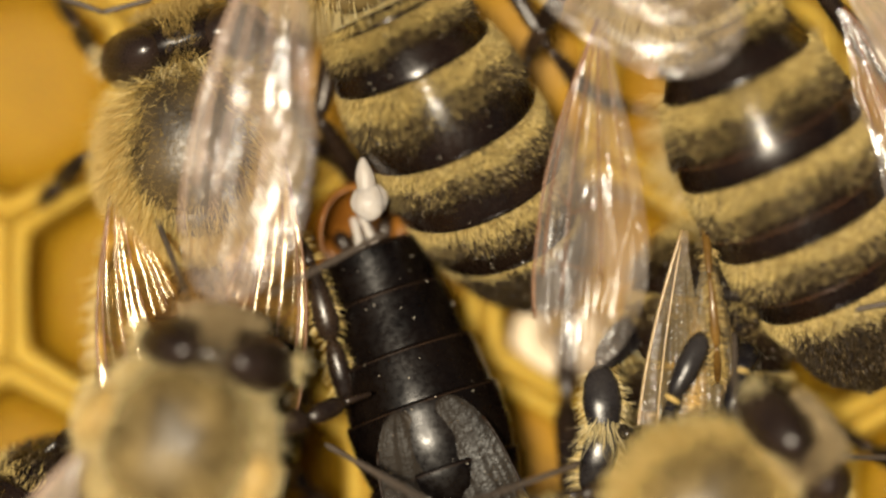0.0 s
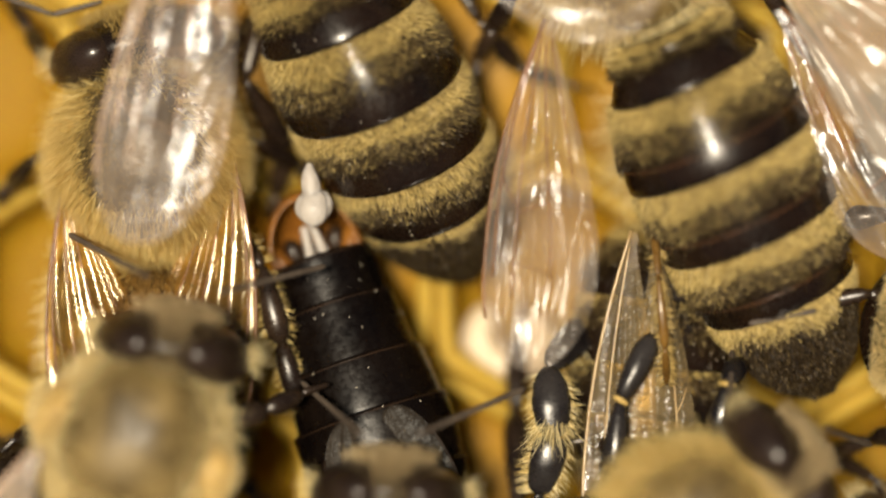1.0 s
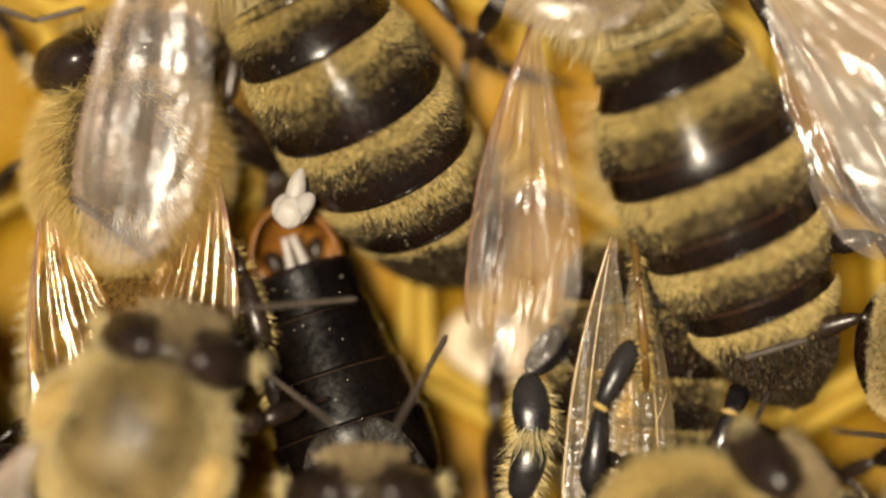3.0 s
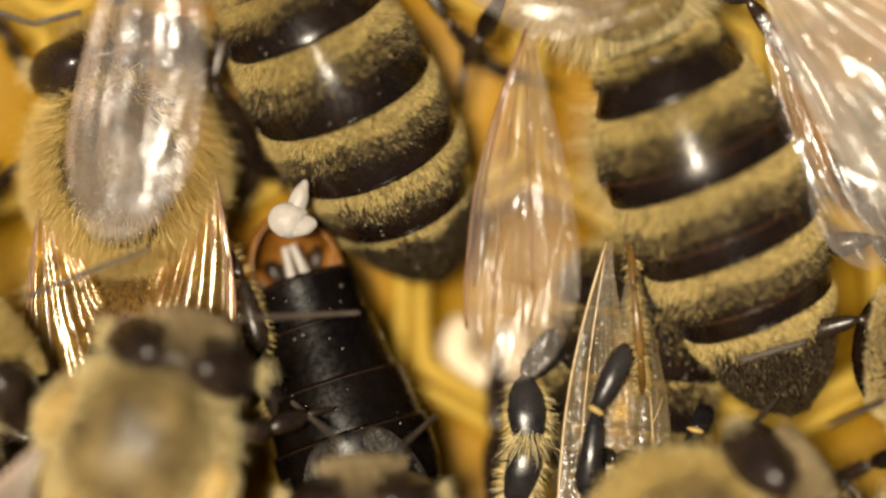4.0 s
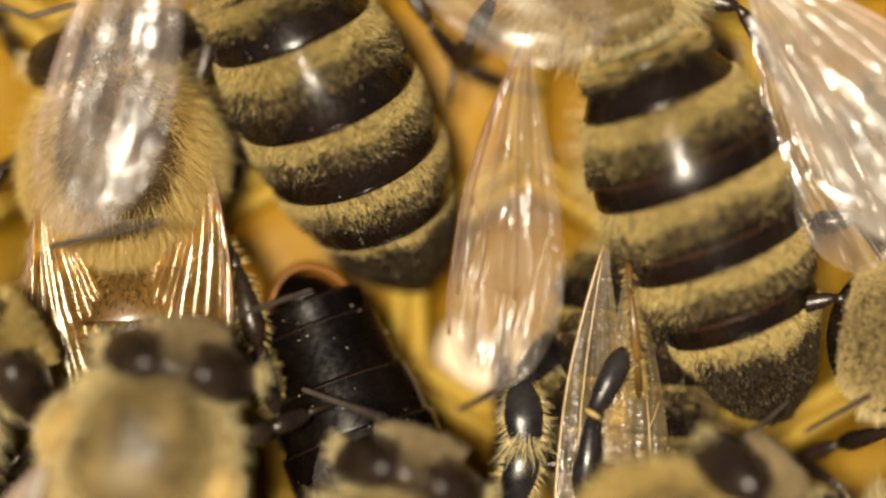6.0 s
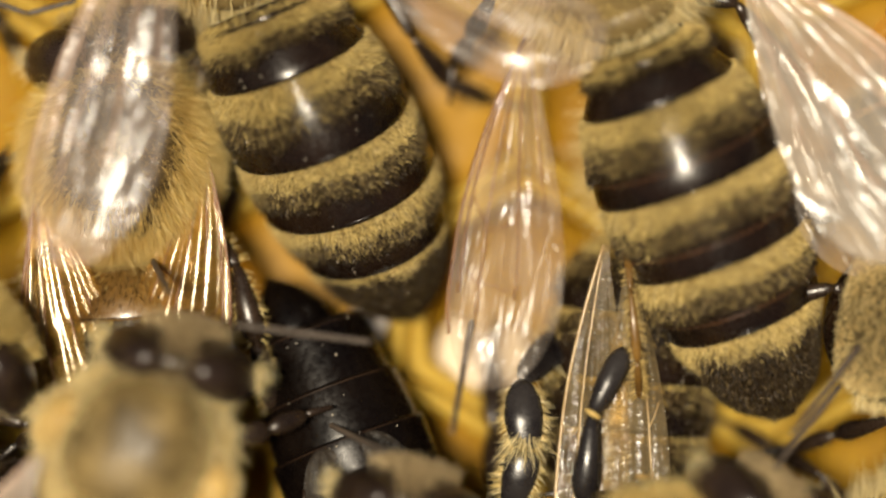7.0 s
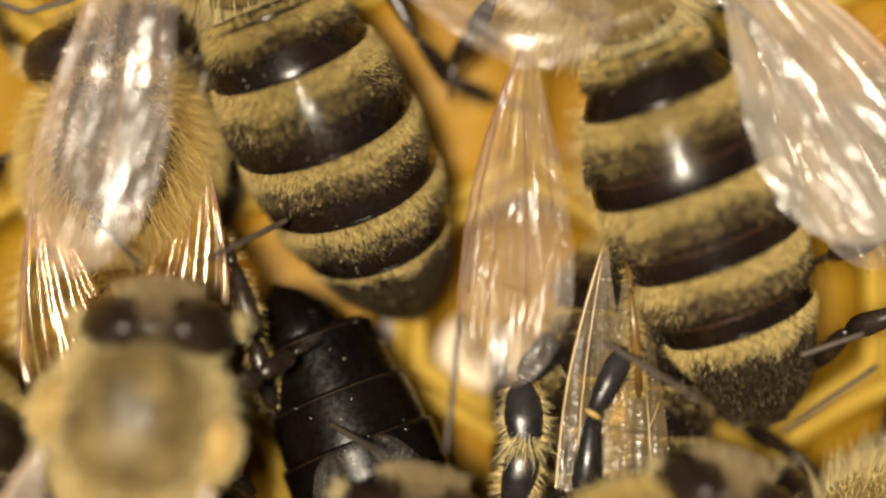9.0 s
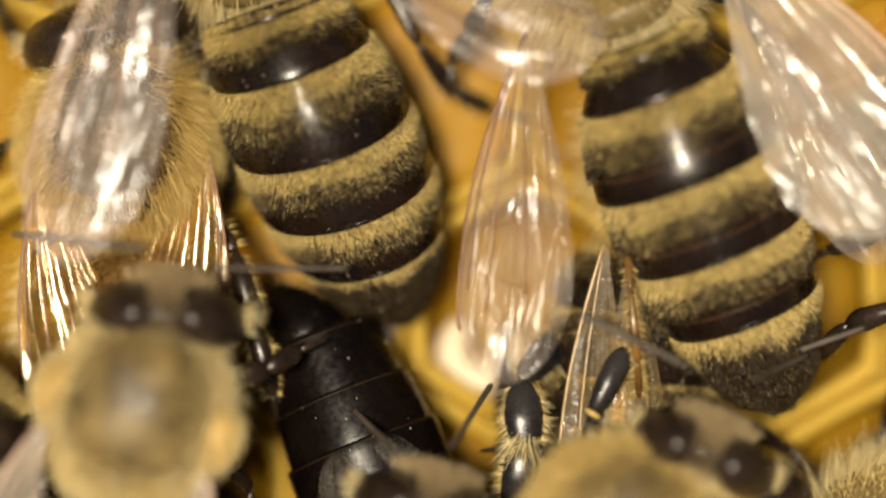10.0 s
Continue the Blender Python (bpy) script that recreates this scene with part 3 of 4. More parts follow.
leg(bee_a, [local(A0, p) for p in ((-4.6, 6.0, 1.8), (-5.2, 3.6, 2.4), (-4.3, 2.0, 1.2), (-4.6, 1.0, 0.6), (-4.8, 0.4, 0.5))], 0.26, rng, 60, bristle=(0.12, 0.26), fine=0.016, tone=(BROWN_GOLD, MID))
wing_al = wing("forewing", bee_a, 9.1, 2.75, 1, WING_PALE, VEIN_PALE, "crumpled translucent whitish wing", ridge=0.065, seed=2.0)
wing_ar = wing("forewing", bee_a, 7.0, 2.6, -1, WING_CLEAR, VEIN_PALE, "crumpled translucent whitish wing", seed=5.0)

# larger worker beside it, standing a little higher
B0 = mm_pose(4.58, 4.68, 1.4, 0, 0, 21.3)
rng = np.random.default_rng(12)
bee_b = bee("worker honeybee with broad gold bands and spread wings", at=B0)
body(bee_b, rng, Abdomen(8.9, 4.30, 4.19, z=3.4, dip=0.148, bend=0.098, nodes=NODES,
                         widths=(0.493, 0.669, 0.849, 0.993, 0.976, 0.918, 0.793, 0.615, 0.462, 0.233, 0.03)),
     (0, 0.03, 0.127, 0.339, 0.537, 0.719, 1.0), zone=(0.30, 0.58, 0.72), zone_bald=(0.05, 0.2, 0.4), zone_last=(0.17, 0.26, 1.3), density=2300, hair_len=0.15, bald=(1,), crease=True)
thorax(bee_b, rng)
head(bee_b, rng)
plain_legs(bee_b, skip=(("hind", -1),))
wing_bl = wing("forewing", bee_b, 7.75, 2.5, 1, WING_CLEAR, VEIN, "crumpled translucent whitish wing", seed=3.0)
wing_br = wing("forewing", bee_b, 7.6, 3.9, -1, WING_CREAM, VEIN_PALE, "crumpled translucent whitish wing", seed=4.0)
hind_br = wing("hindwing", bee_b, 6.2, 1.9, -1, WING_CLEAR, VEIN, "small clear brown-edged hindwing", seed=8.0)

# worker with a golden ruff, partly under a wing
C0 = mm_pose(-7.05, -0.2, 0, 0, 0, 4)
rng = np.random.default_rng(13)
bee_c = bee("worker honeybee with golden ruff and folded amber wings", at=C0)
body(bee_c, rng, Abdomen(6.6, 4.2, 3.4, z=2.3), CUTS, density=450, zone=(0.2, 0.5, 0.9), front=GOLDEN_SHELL)
thorax(bee_c, rng, n=9000, ruff=46000, long=0.80, disc_hair=BROWN_GOLD, fur=FUR, lean=-0.8, shell=THORAX_DARK, fine=0.0115, bib=0.55)
head(bee_c, rng, n=4000, turn=(4, 0, 10), size=1.14, face=BROWN_GOLD, eye=(0.66, 0.58, 1.22), apart=1.06, brow=0.26, nape=0.5)
plain_legs(bee_c, skip=(("hind", 1), ("hind", -1)))
leg(bee_c, [local(C0, p) for p in ((-5.3, 0.1, 2.6), (-4.55, -0.65, 3.3), (-4.12, -2.35, 3.4), (-3.70, -3.9, 3.2), (-3.6, -4.8, 2.4))], 0.26, rng, 170, bristle=(0.16, 0.34), fine=0.030, tone=(GOLD, MID))
leg(bee_c, [local(C0, p) for p in ((-8.3, 0.27, 1.8), (-9.12, -0.56, 2.4), (-9.14, -2.56, 2.0), (-9.45, -4.14, 1.2), (-9.59, -4.69, 0.6))], 0.26, rng, 160)
for root, tip, span in (((-8.16, 5.3, 3.0), (-9.27, 5.0, 3.0), 1.15), ((-9.27, 5.0, 3.0), (-10.6, 5.5, 2.8), 2.4)):
    feeler(bee_c, local(C0, root), local(C0, tip), length=span, thick=0.07)
for s, root, tip, roll in ((-1, (-8.75, 1.25, 3.6), (-7.9, -5.6, 3.7), 6), (1, (-5.45, 1.9, 3.6), (-6.0, -5.0, 3.8), -6)):
    w = wing("forewing", bee_c, 7.2, 2.5, -s, WING_AMBER, VEIN, "folded amber-tinted wing", ridge=0.06, seed=6.0 + s)
    w.matrix_basis = aim(local(C0, root), local(C0, tip), roll)

# the queen, bare and black, her tail open
Q0 = mm_pose(-1.04, -7.36, 0, 0, 0, 198)
rng = np.random.default_rng(14)
queen = bee("queen honeybee with bare black abdomen and open tail", at=Q0)
QA = Abdomen(7.6, 3.7, 3.2, z=3.1, dip=0.08, bend=0.06, widths=(0.3, 0.5, 0.74, 0.90, 1.0, 0.95, 0.83, 0.72, 0.67, 0.645, 0.64, 0.63))
queen_rings = body(queen, rng, QA, (0, 0.08, 0.22, 0.42, 0.58, 0.76, 0.90), shell=QUEEN_SHELL, hairs=False, pollen_glints=7)
thorax(queen, rng, n=2500, ruff=1500)
head(queen, rng)
plain_legs(queen)
for s in (-1, 1):
    w = wing("forewing", queen, 5.6, 1.6, -s, WING_GREY, QUEEN_RIM, "folded grey translucent wing", ridge=0.012, seed=12.0 + s, keep=(0,))
    w.matrix_basis = aim((s * 1.3, 2.2, 4.2), (s * 0.55, -3.0, 4.5))


def bowl(centre, half, thick):
    """An open shell, the lower part of a rounded body."""
    v = []
    n = 28
    for k, inner in ((0, 1.0), (1, 1.0 - thick)):
        for i in range(9):
            th = math.pi * (0.36 + 0.64 * (i if k else 8 - i) / 8)
            for j in range(n):
                ph = 2 * math.pi * j / n
                v.append([c + h * inner * d for c, h, d in zip(centre, half, (math.sin(th) * math.cos(ph), math.sin(th) * math.sin(ph), math.cos(th)))])
    v = np.array(v).reshape(18, n, 3)
    return v.reshape(-1, 3), grid_faces(18, n)


chamber = part("sting_chamber", bowl((0, -7.1, 2.25), (1.10, 1.45, 0.9), 0.05), CHAMBER, queen, "amber-brown hollow of the open tail")
for x in (-0.19, 0.17):
    part("pale_rod", tube(spline(((x, -6.5, 2.0), (x * 0.9, -7.0, 2.45), (x * 0.5, -7.75, 2.5)), 12), np.linspace(0.15, 0.09, 12)), MILK, chamber, "milk-white soft rod")
# solid dark lumps paint the shade of two hollows in the chamber
for x in (-0.50, 0.48):
    part("shade_lump", ellipsoid((x, -7.25, 2.15), (0.20, 0.34, 0.20), (0, 0, x * 30)), LEG, chamber, "dark lump painted as shade in the open tail")
for x in (-0.80, 0.80):
    part("flap", ellipsoid((x, -7.05, 2.05), (0.26, 0.55, 0.42), (0, 0, x * 25)), CHAMBER, chamber, "rounded amber flap")
tail_tip = part("tail_tip", tube([(0, y, 0.0) for y in np.linspace(0.25, -1.3, 14)], [0.86, 0.88, 0.88, 0.86, 0.84, 0.80, 0.75, 0.69, 0.62, 0.53, 0.43, 0.31, 0.17, 0.03], flat=0.85, sides=30),
                QUEEN_SHELL, queen, "rounded black tip of the abdomen")

# soft white drop at the queen's tail
drop = tagged(part("white_drop", joined(ellipsoid((0.0, -0.28, 0), (0.34, 0.38, 0.18), (0, 0, 4), rough=0.05), ellipsoid((0.04, -0.14, -0.02), (0.29, 0.34, 0.17), (0, 0, 3), rough=0.05)), MILK, None),
              "soft milk-white drop on the queen's tail", "droplet")
spike = part("spike", joined(ellipsoid((0.0, 0.0, 0.0), (0.22, 0.50, 0.17), (0, 0, 3), rough=0.06), ellipsoid((0.0, 0.28, -0.02), (0.14, 0.30, 0.14), nu=16, nv=12)), MILK, drop)
lobe_right = part("lobe", ellipsoid((0, 0, 0), (0.50, 0.27, 0.17), (0, 0, 12), rough=0.05), MILK, drop)
lobe_left = part("lobe", ellipsoid((0, 0, 0), (0.44, 0.40, 0.20), (0, 0, 20), rough=0.05), MILK, drop)
for ob, cell in ((drop, 0.03), (spike, 0.03), (lobe_right, 0.03), (lobe_left, 0.03)):
    melt = ob.modifiers.new("melt", "REMESH")
    melt.mode, melt.voxel_size, melt.use_smooth_shade = "VOXEL", cell * MM, True
    soften = ob.modifiers.new("soften", "SMOOTH")
    soften.factor, soften.iterations = 0.5, 8

# pale grub in an open cell
tagged(part("bee_larva", tube([(0.95 + 0.72 * math.cos(a), -2.35 + 0.68 * math.sin(a), -0.45) for a in np.linspace(2.2, 7.0, 36)],
                              [0.50 * math.sin(math.pi * (0.12 + 0.8 * i / 35)) ** 0.5 * (1 if i % 3 else 0.94) for i in range(36)], sides=16), CREAM, None),
       "plump white grub curled in an open cell", "larva")

# nearer workers, standing on the backs of others
E0 = mm_pose(-7.1, -6.3, 3.2, 0, 0, -26)
rng = np.random.default_rng(15)
bee_e = bee("worker honeybee with tan furry back and dark eyes", at=E0)
body(bee_e, rng, Abdomen(7.2, 4.3, 3.7), CUTS, density=250)
thorax(bee_e, rng, n=6000, ruff=13000, long=0.62, disc_hair=OLIVE, scutellum=True, y=2.45)
for s in (-1, 1):
    pad = part("wing_pad", ellipsoid((s * 1.85, 2.35, 3.6), (0.38, 0.62, 0.34), (0, 0, s * 18)), KNEE, bee_e, "rounded tan pad over the wing root")
    part("pad_hair", coat(rng, (s * 1.85, 2.35, 3.6), (0.38, 0.62, 0.34), 1500, 0.24, 0.018, lambda d, r: d[:, 2] > -0.2, lean=(0, -0.5, 0.2)), PALE, pad, "soft cream hair")
head(bee_e, rng, n=4000, turn=(4, 0, 11), face=TAN, eye=(0.66, 0.60, 1.28), nape=0.50, apart=0.98, brow=0.34)
plain_legs(bee_e, skip=(("front", 1), ("front", -1)), spread=0.6)
leg(bee_e, [local(E0, p) for p in ((-5.00, -4.44, 5.0), (-4.20, -3.96, 5.6), (-3.3, -3.75, 5.2), (-2.5, -3.45, 4.7), (-1.9, -3.3, 4.5))], 0.24)
for s in (-1, 1):
    w = wing("forewing", bee_e, 7.6, 2.6, -s, WING_CREAM, VEIN_PALE, "folded clear wing", ridge=0.07, seed=30.0 + s)
    w.matrix_basis = aim((s * 1.65, 1.5, 4.3), (s * 2.1, -5.6, 4.5), -s * 6)
antenna_er = feeler(bee_e, (0.5, 5.2, 4.2), (2.5, 6.2, 4.2))
antenna_el = feeler(bee_e, (-0.5, 5.2, 4.2), (-2.5, 6.2, 4.2))

rng = np.random.default_rng(16)
bee_f = bee("worker honeybee with brown furry head and glossy eyes", at=mm_pose(-1.7, -9.6, 3.2))
body(bee_f, rng, Abdomen(7.2, 4.3, 3.7), CUTS, density=250)
thorax(bee_f, rng, n=6000)
head(bee_f, rng, n=4000, face=TAN, eye=(0.66, 0.60, 1.28), apart=0.98, brow=0.34)
plain_legs(bee_f, spread=0.5, skip=(("front", 1), ("front", -1)))
antenna_fr = feeler(bee_f, (0.5, 5.2, 4.2), (2.5, 6.2, 4.2))
antenna_fl = feeler(bee_f, (-0.5, 5.2, 4.2), (-2.5, 6.2, 4.2))

rng = np.random.default_rng(17)
bee_g = bee("worker honeybee with golden fur and pale cheek", at=mm_pose(3.0, -6.0, 3.2, 0, 0, -48))
body(bee_g, rng, Abdomen(7.2, 4.3, 3.7), CUTS, density=250)
thorax(bee_g, rng, n=7000, ruff=8000, size=0.86, disc_hair=FUR, fur=FUR, long=0.7)
head_g = head(bee_g, rng, n=4500, size=0.92, face=TAN, eye=(0.64, 0.66, 1.30), nape=0.40, apart=1.04, brow=0.36)
plain_legs(bee_g, spread=0.5, skip=(("front", 1), ("front", -1)))
antenna_gl = feeler(bee_g, (-0.5, 5.2, 4.2), (-2.5, 6.2, 4.2), length=2.6)
antenna_gr = feeler(bee_g, (0.5, 5.2, 4.2), (2.5, 6.2, 4.2), length=2.6)

G0 = mm_pose(2.91, -7.21, 3.2, 0, 0, -64)
raised = leg(bee_g, [local(G0, p) for p in ((6.3, -3.0, 4.2), (5.95, -3.45, 5.0), (5.65, -4.62, 4.9), (5.5, -5.2, 4.2))], 0.27, gloss=LEG_MATTE)
part("joint_ring", ellipsoid(local(G0, (5.95, -3.45, 5.0)), (0.20, 0.075, 0.18), (0, 0, 50)), KNEE, raised, "golden ring at the knee")

# worker head down in a cell, amber wings folded over its back
H0 = mm_pose(4.55, 0.0, 0, -5, 0, -6)
rng = np.random.default_rng(18)
bee_h = bee("worker honeybee with bristly hind legs and amber wings", at=H0)
# the sixty pale grains on each ring paint glitter over this abdomen
body(bee_h, rng, Abdomen(7.0, 3.9, 2.8, z=1.9, dip=0.06), CUTS, density=800, zone=(0.10, 0.5, 0.9), zone_last=(0.02, 0.3, 1.3), pollen_glints=60)
thorax(bee_h, rng, n=1500, ruff=700, size=0.8, z=1.4, disc_hair=BROWN)
head(bee_h, rng, z=1.3)
leg(bee_h, [local(H0, p) for p in ((2.77, -1.95, 2.0), (1.74, -2.90, 3.7), (1.84, -4.46, 4.0), (1.50, -5.75, 3.8), (1.7, -6.6, 3.2))], 0.40, rng, 240, flat=0.35, gloss=LEG_MATTE, paddle=True, bristle=(0.20, 0.48), fine=0.017)
plume_at = local(H0, (1.82, -4.25, 4.2))
plume = rng.normal(0, 1, (90, 3)) * (0.22, 0.10, 0.08)
part("leg_plume", strands(rng, plume_at + plume, np.array((-0.05, -1.0, 0.25)) + plume * (2.4, 0.5, 1.0), rng.uniform(0.35, 0.75, 90), np.full(90, 0.018), 0.5), PALE, bee_h,
     "plume of curved pale bristles on the leg")
leg(bee_h, [local(H0, p) for p in ((4.05, 0.2, 4.2), (4.12, -0.9, 4.7), (4.28, -2.5, 4.6), (4.35, -3.3, 4.0))], 0.10, rng, 260, gloss=GOLDEN_SHELL, bristle=(0.12, 0.26), fine=0.022, tone=(BROWN_GOLD, MID))
crossed = leg(bee_h, [local(H0, p) for p in ((4.0, -2.2, 4.6), (3.28, -3.62, 4.8), (3.08, -5.54, 4.7), (3.21, -6.50, 4.2))], 0.27, gloss=LEG_MATTE)
part("joint_ring", ellipsoid(local(H0, (3.29, -3.62, 4.82)), (0.20, 0.075, 0.18), (0, 0, -25)), KNEE, crossed, "golden ring at the knee")
for s, root, tip in ((-1, (3.72, 0.08, 4.0), (3.12, -5.9, 4.1)), (1, (4.0, -0.11, 4.0), (4.45, -5.9, 4.0))):
    w = wing("forewing", bee_h, 7.2, 1.6, -s, WING_SMOKE, VEIN_GOLD, "folded amber-tinted wing", ridge=0.03, seed=16.0 + s, keep=(0, 2) if s < 0 else (2, 5, 6))
    w.matrix_basis = aim(local(H0, root), local(H0, tip), -s * 8)


def bystander(label, at, seed, density=250, amber=True, face=None, turn=(0, 0, 0)):
    """A whole worker of the crowd with folded wings."""
    g = np.random.default_rng(seed)
    b = bee(label, at=at)
    body(b, g, Abdomen(7.2, 4.3, 3.7), CUTS, density=density)
    thorax(b, g, n=4000, ruff=4000)
    head(b, g, n=14000 if face else 7000, face=face, turn=turn, full=face is not None, brow=0.22 if face else 0.30)
    plain_legs(b)
    for s in (-1, 1):
        w = wing("forewing", b, 7.6, 2.6, -s, WING_AMBER if amber else WING_CLEAR, VEIN, "folded wing", ridge=0.07, seed=seed + s)
        w.matrix_basis = aim((s * 1.6, 2.0, 4.3), (s * 2.0, -5.4, 4.6), -s * 6)
    return b


bee_j = bystander("worker honeybee with pale furry head and slender legs", mm_pose(14.5, -2.2, 1.6, 0, 0, 85), 21, face=PALE, turn=(58, 0, 0))
JF = mm_pose(16.39, -2.05, 1.6, 0, 0, 88.0)
for pts in (((11.82, -1.50, 3.4), (10.40, -1.23, 4.6), (8.97, -1.74, 4.0), (8.36, -2.60, 2.6), (7.91, -3.07, 2.0)),
            ((11.82, -0.37, 3.4), (10.67, 0.57, 4.4), (9.70, 0.32, 4.2), (8.64, -0.11, 3.0), (8.13, -0.37, 2.4))):
    leg(bee_j, [local(JF, p) for p in pts], 0.24)
feeler(bee_j, local(JF, (9.23, -1.78, 5.0)), local(JF, (7.8, -2.28, 5.0)), length=1.5)
bee_k = bystander("worker honeybee with dark eye and clear wings", mm_pose(-14, -4, 2.4, 0, 0, -55), 22, amber=False)
bystander("worker honeybee with grey wings over dark abdomen", mm_pose(-13.2, -10.9, 0.6, 0, 0, 150), 23, amber=False)
M0 = mm_pose(11.3, -6.0, 0.2, 0, 0, 92)
bee_m = bystander("worker honeybee with straw-coloured ruff and amber wings", M0, 24)
leg(bee_m, [local(M0, p) for p in ((11.5, -6.8, 1.5), (10.6, -5.9, 2.2), (9.4, -4.75, 2.0), (8.9, -4.35, 1.5), (8.6, -4.0, 1.1))], 0.22, np.random.default_rng(41), 150)
leg(bee_m, [local(M0, p) for p in ((11.5, -5.6, 1.4), (10.2, -4.5, 1.7), (9.3, -3.95, 1.4), (8.7, -4.1, 0.9))], 0.24)
bystander("worker honeybee half hidden under a spread wing", mm_pose(15.1, 4.9, 0.3, 0, 0, -60), 25)


# ---------------------------------------------------------------- what moves
def motions():
    """Every table: seconds, then millimetres (and degrees of turn for whole bees)."""
    BEE_A = (
        (0, -3.07, 5.06, 0, 29.51), (0.5, -3.04, 4.93, 0, 28.3), (1, -3.52, 5.91, 0, 27.2),
        (1.5, -3.63, 6.22, 0, 27.8), (2, -3.48, 6.03, 0, 26.5), (2.5, -3.59, 5.45, 0, 33.2),
        (4, -3.75, 6.08, 0, 28.4), (4.5, -3.63, 5.96, 0, 27), (5, -3.9, 6.24, 0, 26.9),
        (5.5, -3.93, 6.27, 0, 26.8), (7, -4.06, 5.42, 0, 26), (7.5, -4.08, 5.5, 0, 25.1),
        (8, -4.02, 5.35, 0, 24.85), (8.5, -4, 5.25, 0, 25.44), (9, -3.99, 5.43, 0, 26.03),
        (9.5, -3.97, 5.38, 0, 25.66), (10, -3.92, 5.43, 0, 23.4))
    BEE_B = (
        (0, 4.22, 4.65, 1.4, 25.3), (0.5, 4.37, 4.44, 1.4, 24), (1, 4.22, 4.58, 1.4, 24.6),
        (1.5, 4.25, 4.64, 1.4, 24.1), (2, 4.16, 4.53, 1.4, 22.9), (2.5, 4.36, 4.62, 1.4, 23.1),
        (4, 4.47, 4.54, 1.4, 22.7), (4.5, 4.59, 4.64, 1.4, 22.2), (5, 4.48, 4.72, 1.4, 22.1),
        (5.5, 4.36, 4.48, 1.4, 21.4), (7, 4.29, 4.55, 1.4, 22.1), (7.5, 4.45, 4.56, 1.4, 21.7),
        (8, 4.28, 4.52, 1.4, 20.8), (8.5, 4.32, 4.5, 1.4, 19.5), (9, 4.32, 4.52, 1.4, 20.7),
        (9.5, 4.32, 4.46, 1.4, 19.6), (10, 4.26, 4.66, 1.4, 22.3))
    BEE_C = (
        (0, -7.16, -0.22, 0, 4), (1, -7.15, -0.24, 0, 4), (2, -7.08, -0.24, 0, 4),
        (2.5, -7.11, -0.24, 0, 4), (4, -7.07, -0.24, 0, 4), (4.5, -7.05, -0.2, 0, 4),
        (5, -7.05, -0.05, 0, 4), (5.5, -7.05, -0.01, 0, 4), (7, -7.11, 0.08, 0, 4),
        (8, -7.11, 0.11, 0, 4), (9, -7.15, 0.11, 0, 4), (9.5, -7.16, 0.14, 0, 4),
        (10, -7.15, 0.41, 0, 4))
    QUEEN = (
        (0, -1.16, -6.92, 0, 199), (0.5, -1.21, -7.02, 0, 198.75), (1, -1.22, -7.11, 0, 198.5),
        (1.5, -1.21, -7.15, 0, 198.25), (2, -1.32, -7.2, 0, 198), (2.5, -1.29, -7.2, 0, 198),
        (4, -1.17, -7.38, 0, 198), (4.5, -1.04, -7.36, 0, 198), (5, -0.96, -7.33, 0, 198.75),
        (5.5, -0.75, -7.2, 0, 199.5), (7, -0.98, -7.36, 0, 201), (8, -0.89, -7.41, 0, 201.33),
        (9, -0.75, -7.44, 0, 201.67), (10, -0.62, -7.42, 0, 202))
    BEE_E = (
        (0, -8.35, -6.78, 3.2, -23), (0.5, -8.44, -6.58, 3.2, -24), (1, -8.1, -6.63, 3.2, -22),
        (1.5, -7.71, -6.63, 3.2, -20), (2, -7.81, -6.55, 3.2, -23), (2.5, -7.92, -6.42, 3.2, -25),
        (4, -7.71, -6.49, 3.2, -27), (4.5, -7.68, -6.45, 3.2, -26), (5, -6.9, -7.62, 3.2, -15),
        (5.5, -7.15, -7.08, 3.2, -19), (7, -7.57, -6.56, 3.2, -25), (7.5, -7.65, -6.52, 3.2, -26),
        (8, -7.71, -6.45, 3.2, -26), (8.5, -7.31, -6.33, 3.2, -18), (9, -7.12, -6.1, 3.2, -13),
        (9.5, -7.12, -6.1, 3.2, -13), (10, -7.23, -5.75, 3.2, -17))
    BEE_F = (
        (0, -1.12, -11.43, 3.2, 5), (0.5, -1.45, -10.92, 3.2, 2), (1, -1.99, -10.09, 3.2, -3),
        (1.5, -1.93, -9.75, 3.2, -8), (2, -1.53, -9.99, 3.2, 2), (2.5, -1.86, -9.93, 3.2, 0),
        (4, -1.54, -10.09, 3.2, 3), (4.5, -1.37, -10.21, 3.2, 3), (5, -1.78, -9.89, 3.2, -2),
        (5.5, -2.08, -8.97, 3.2, -20), (7, -1.67, -9.93, 3.2, -12), (7.5, -1.25, -9.87, 3.2, -12),
        (8, -1.13, -10.23, 3.2, -12), (9, -1.32, -10.15, 3.2, -10), (9.5, -1.5, -9.94, 3.2, -10),
        (10, -1.35, -9.99, 3.2, -14))
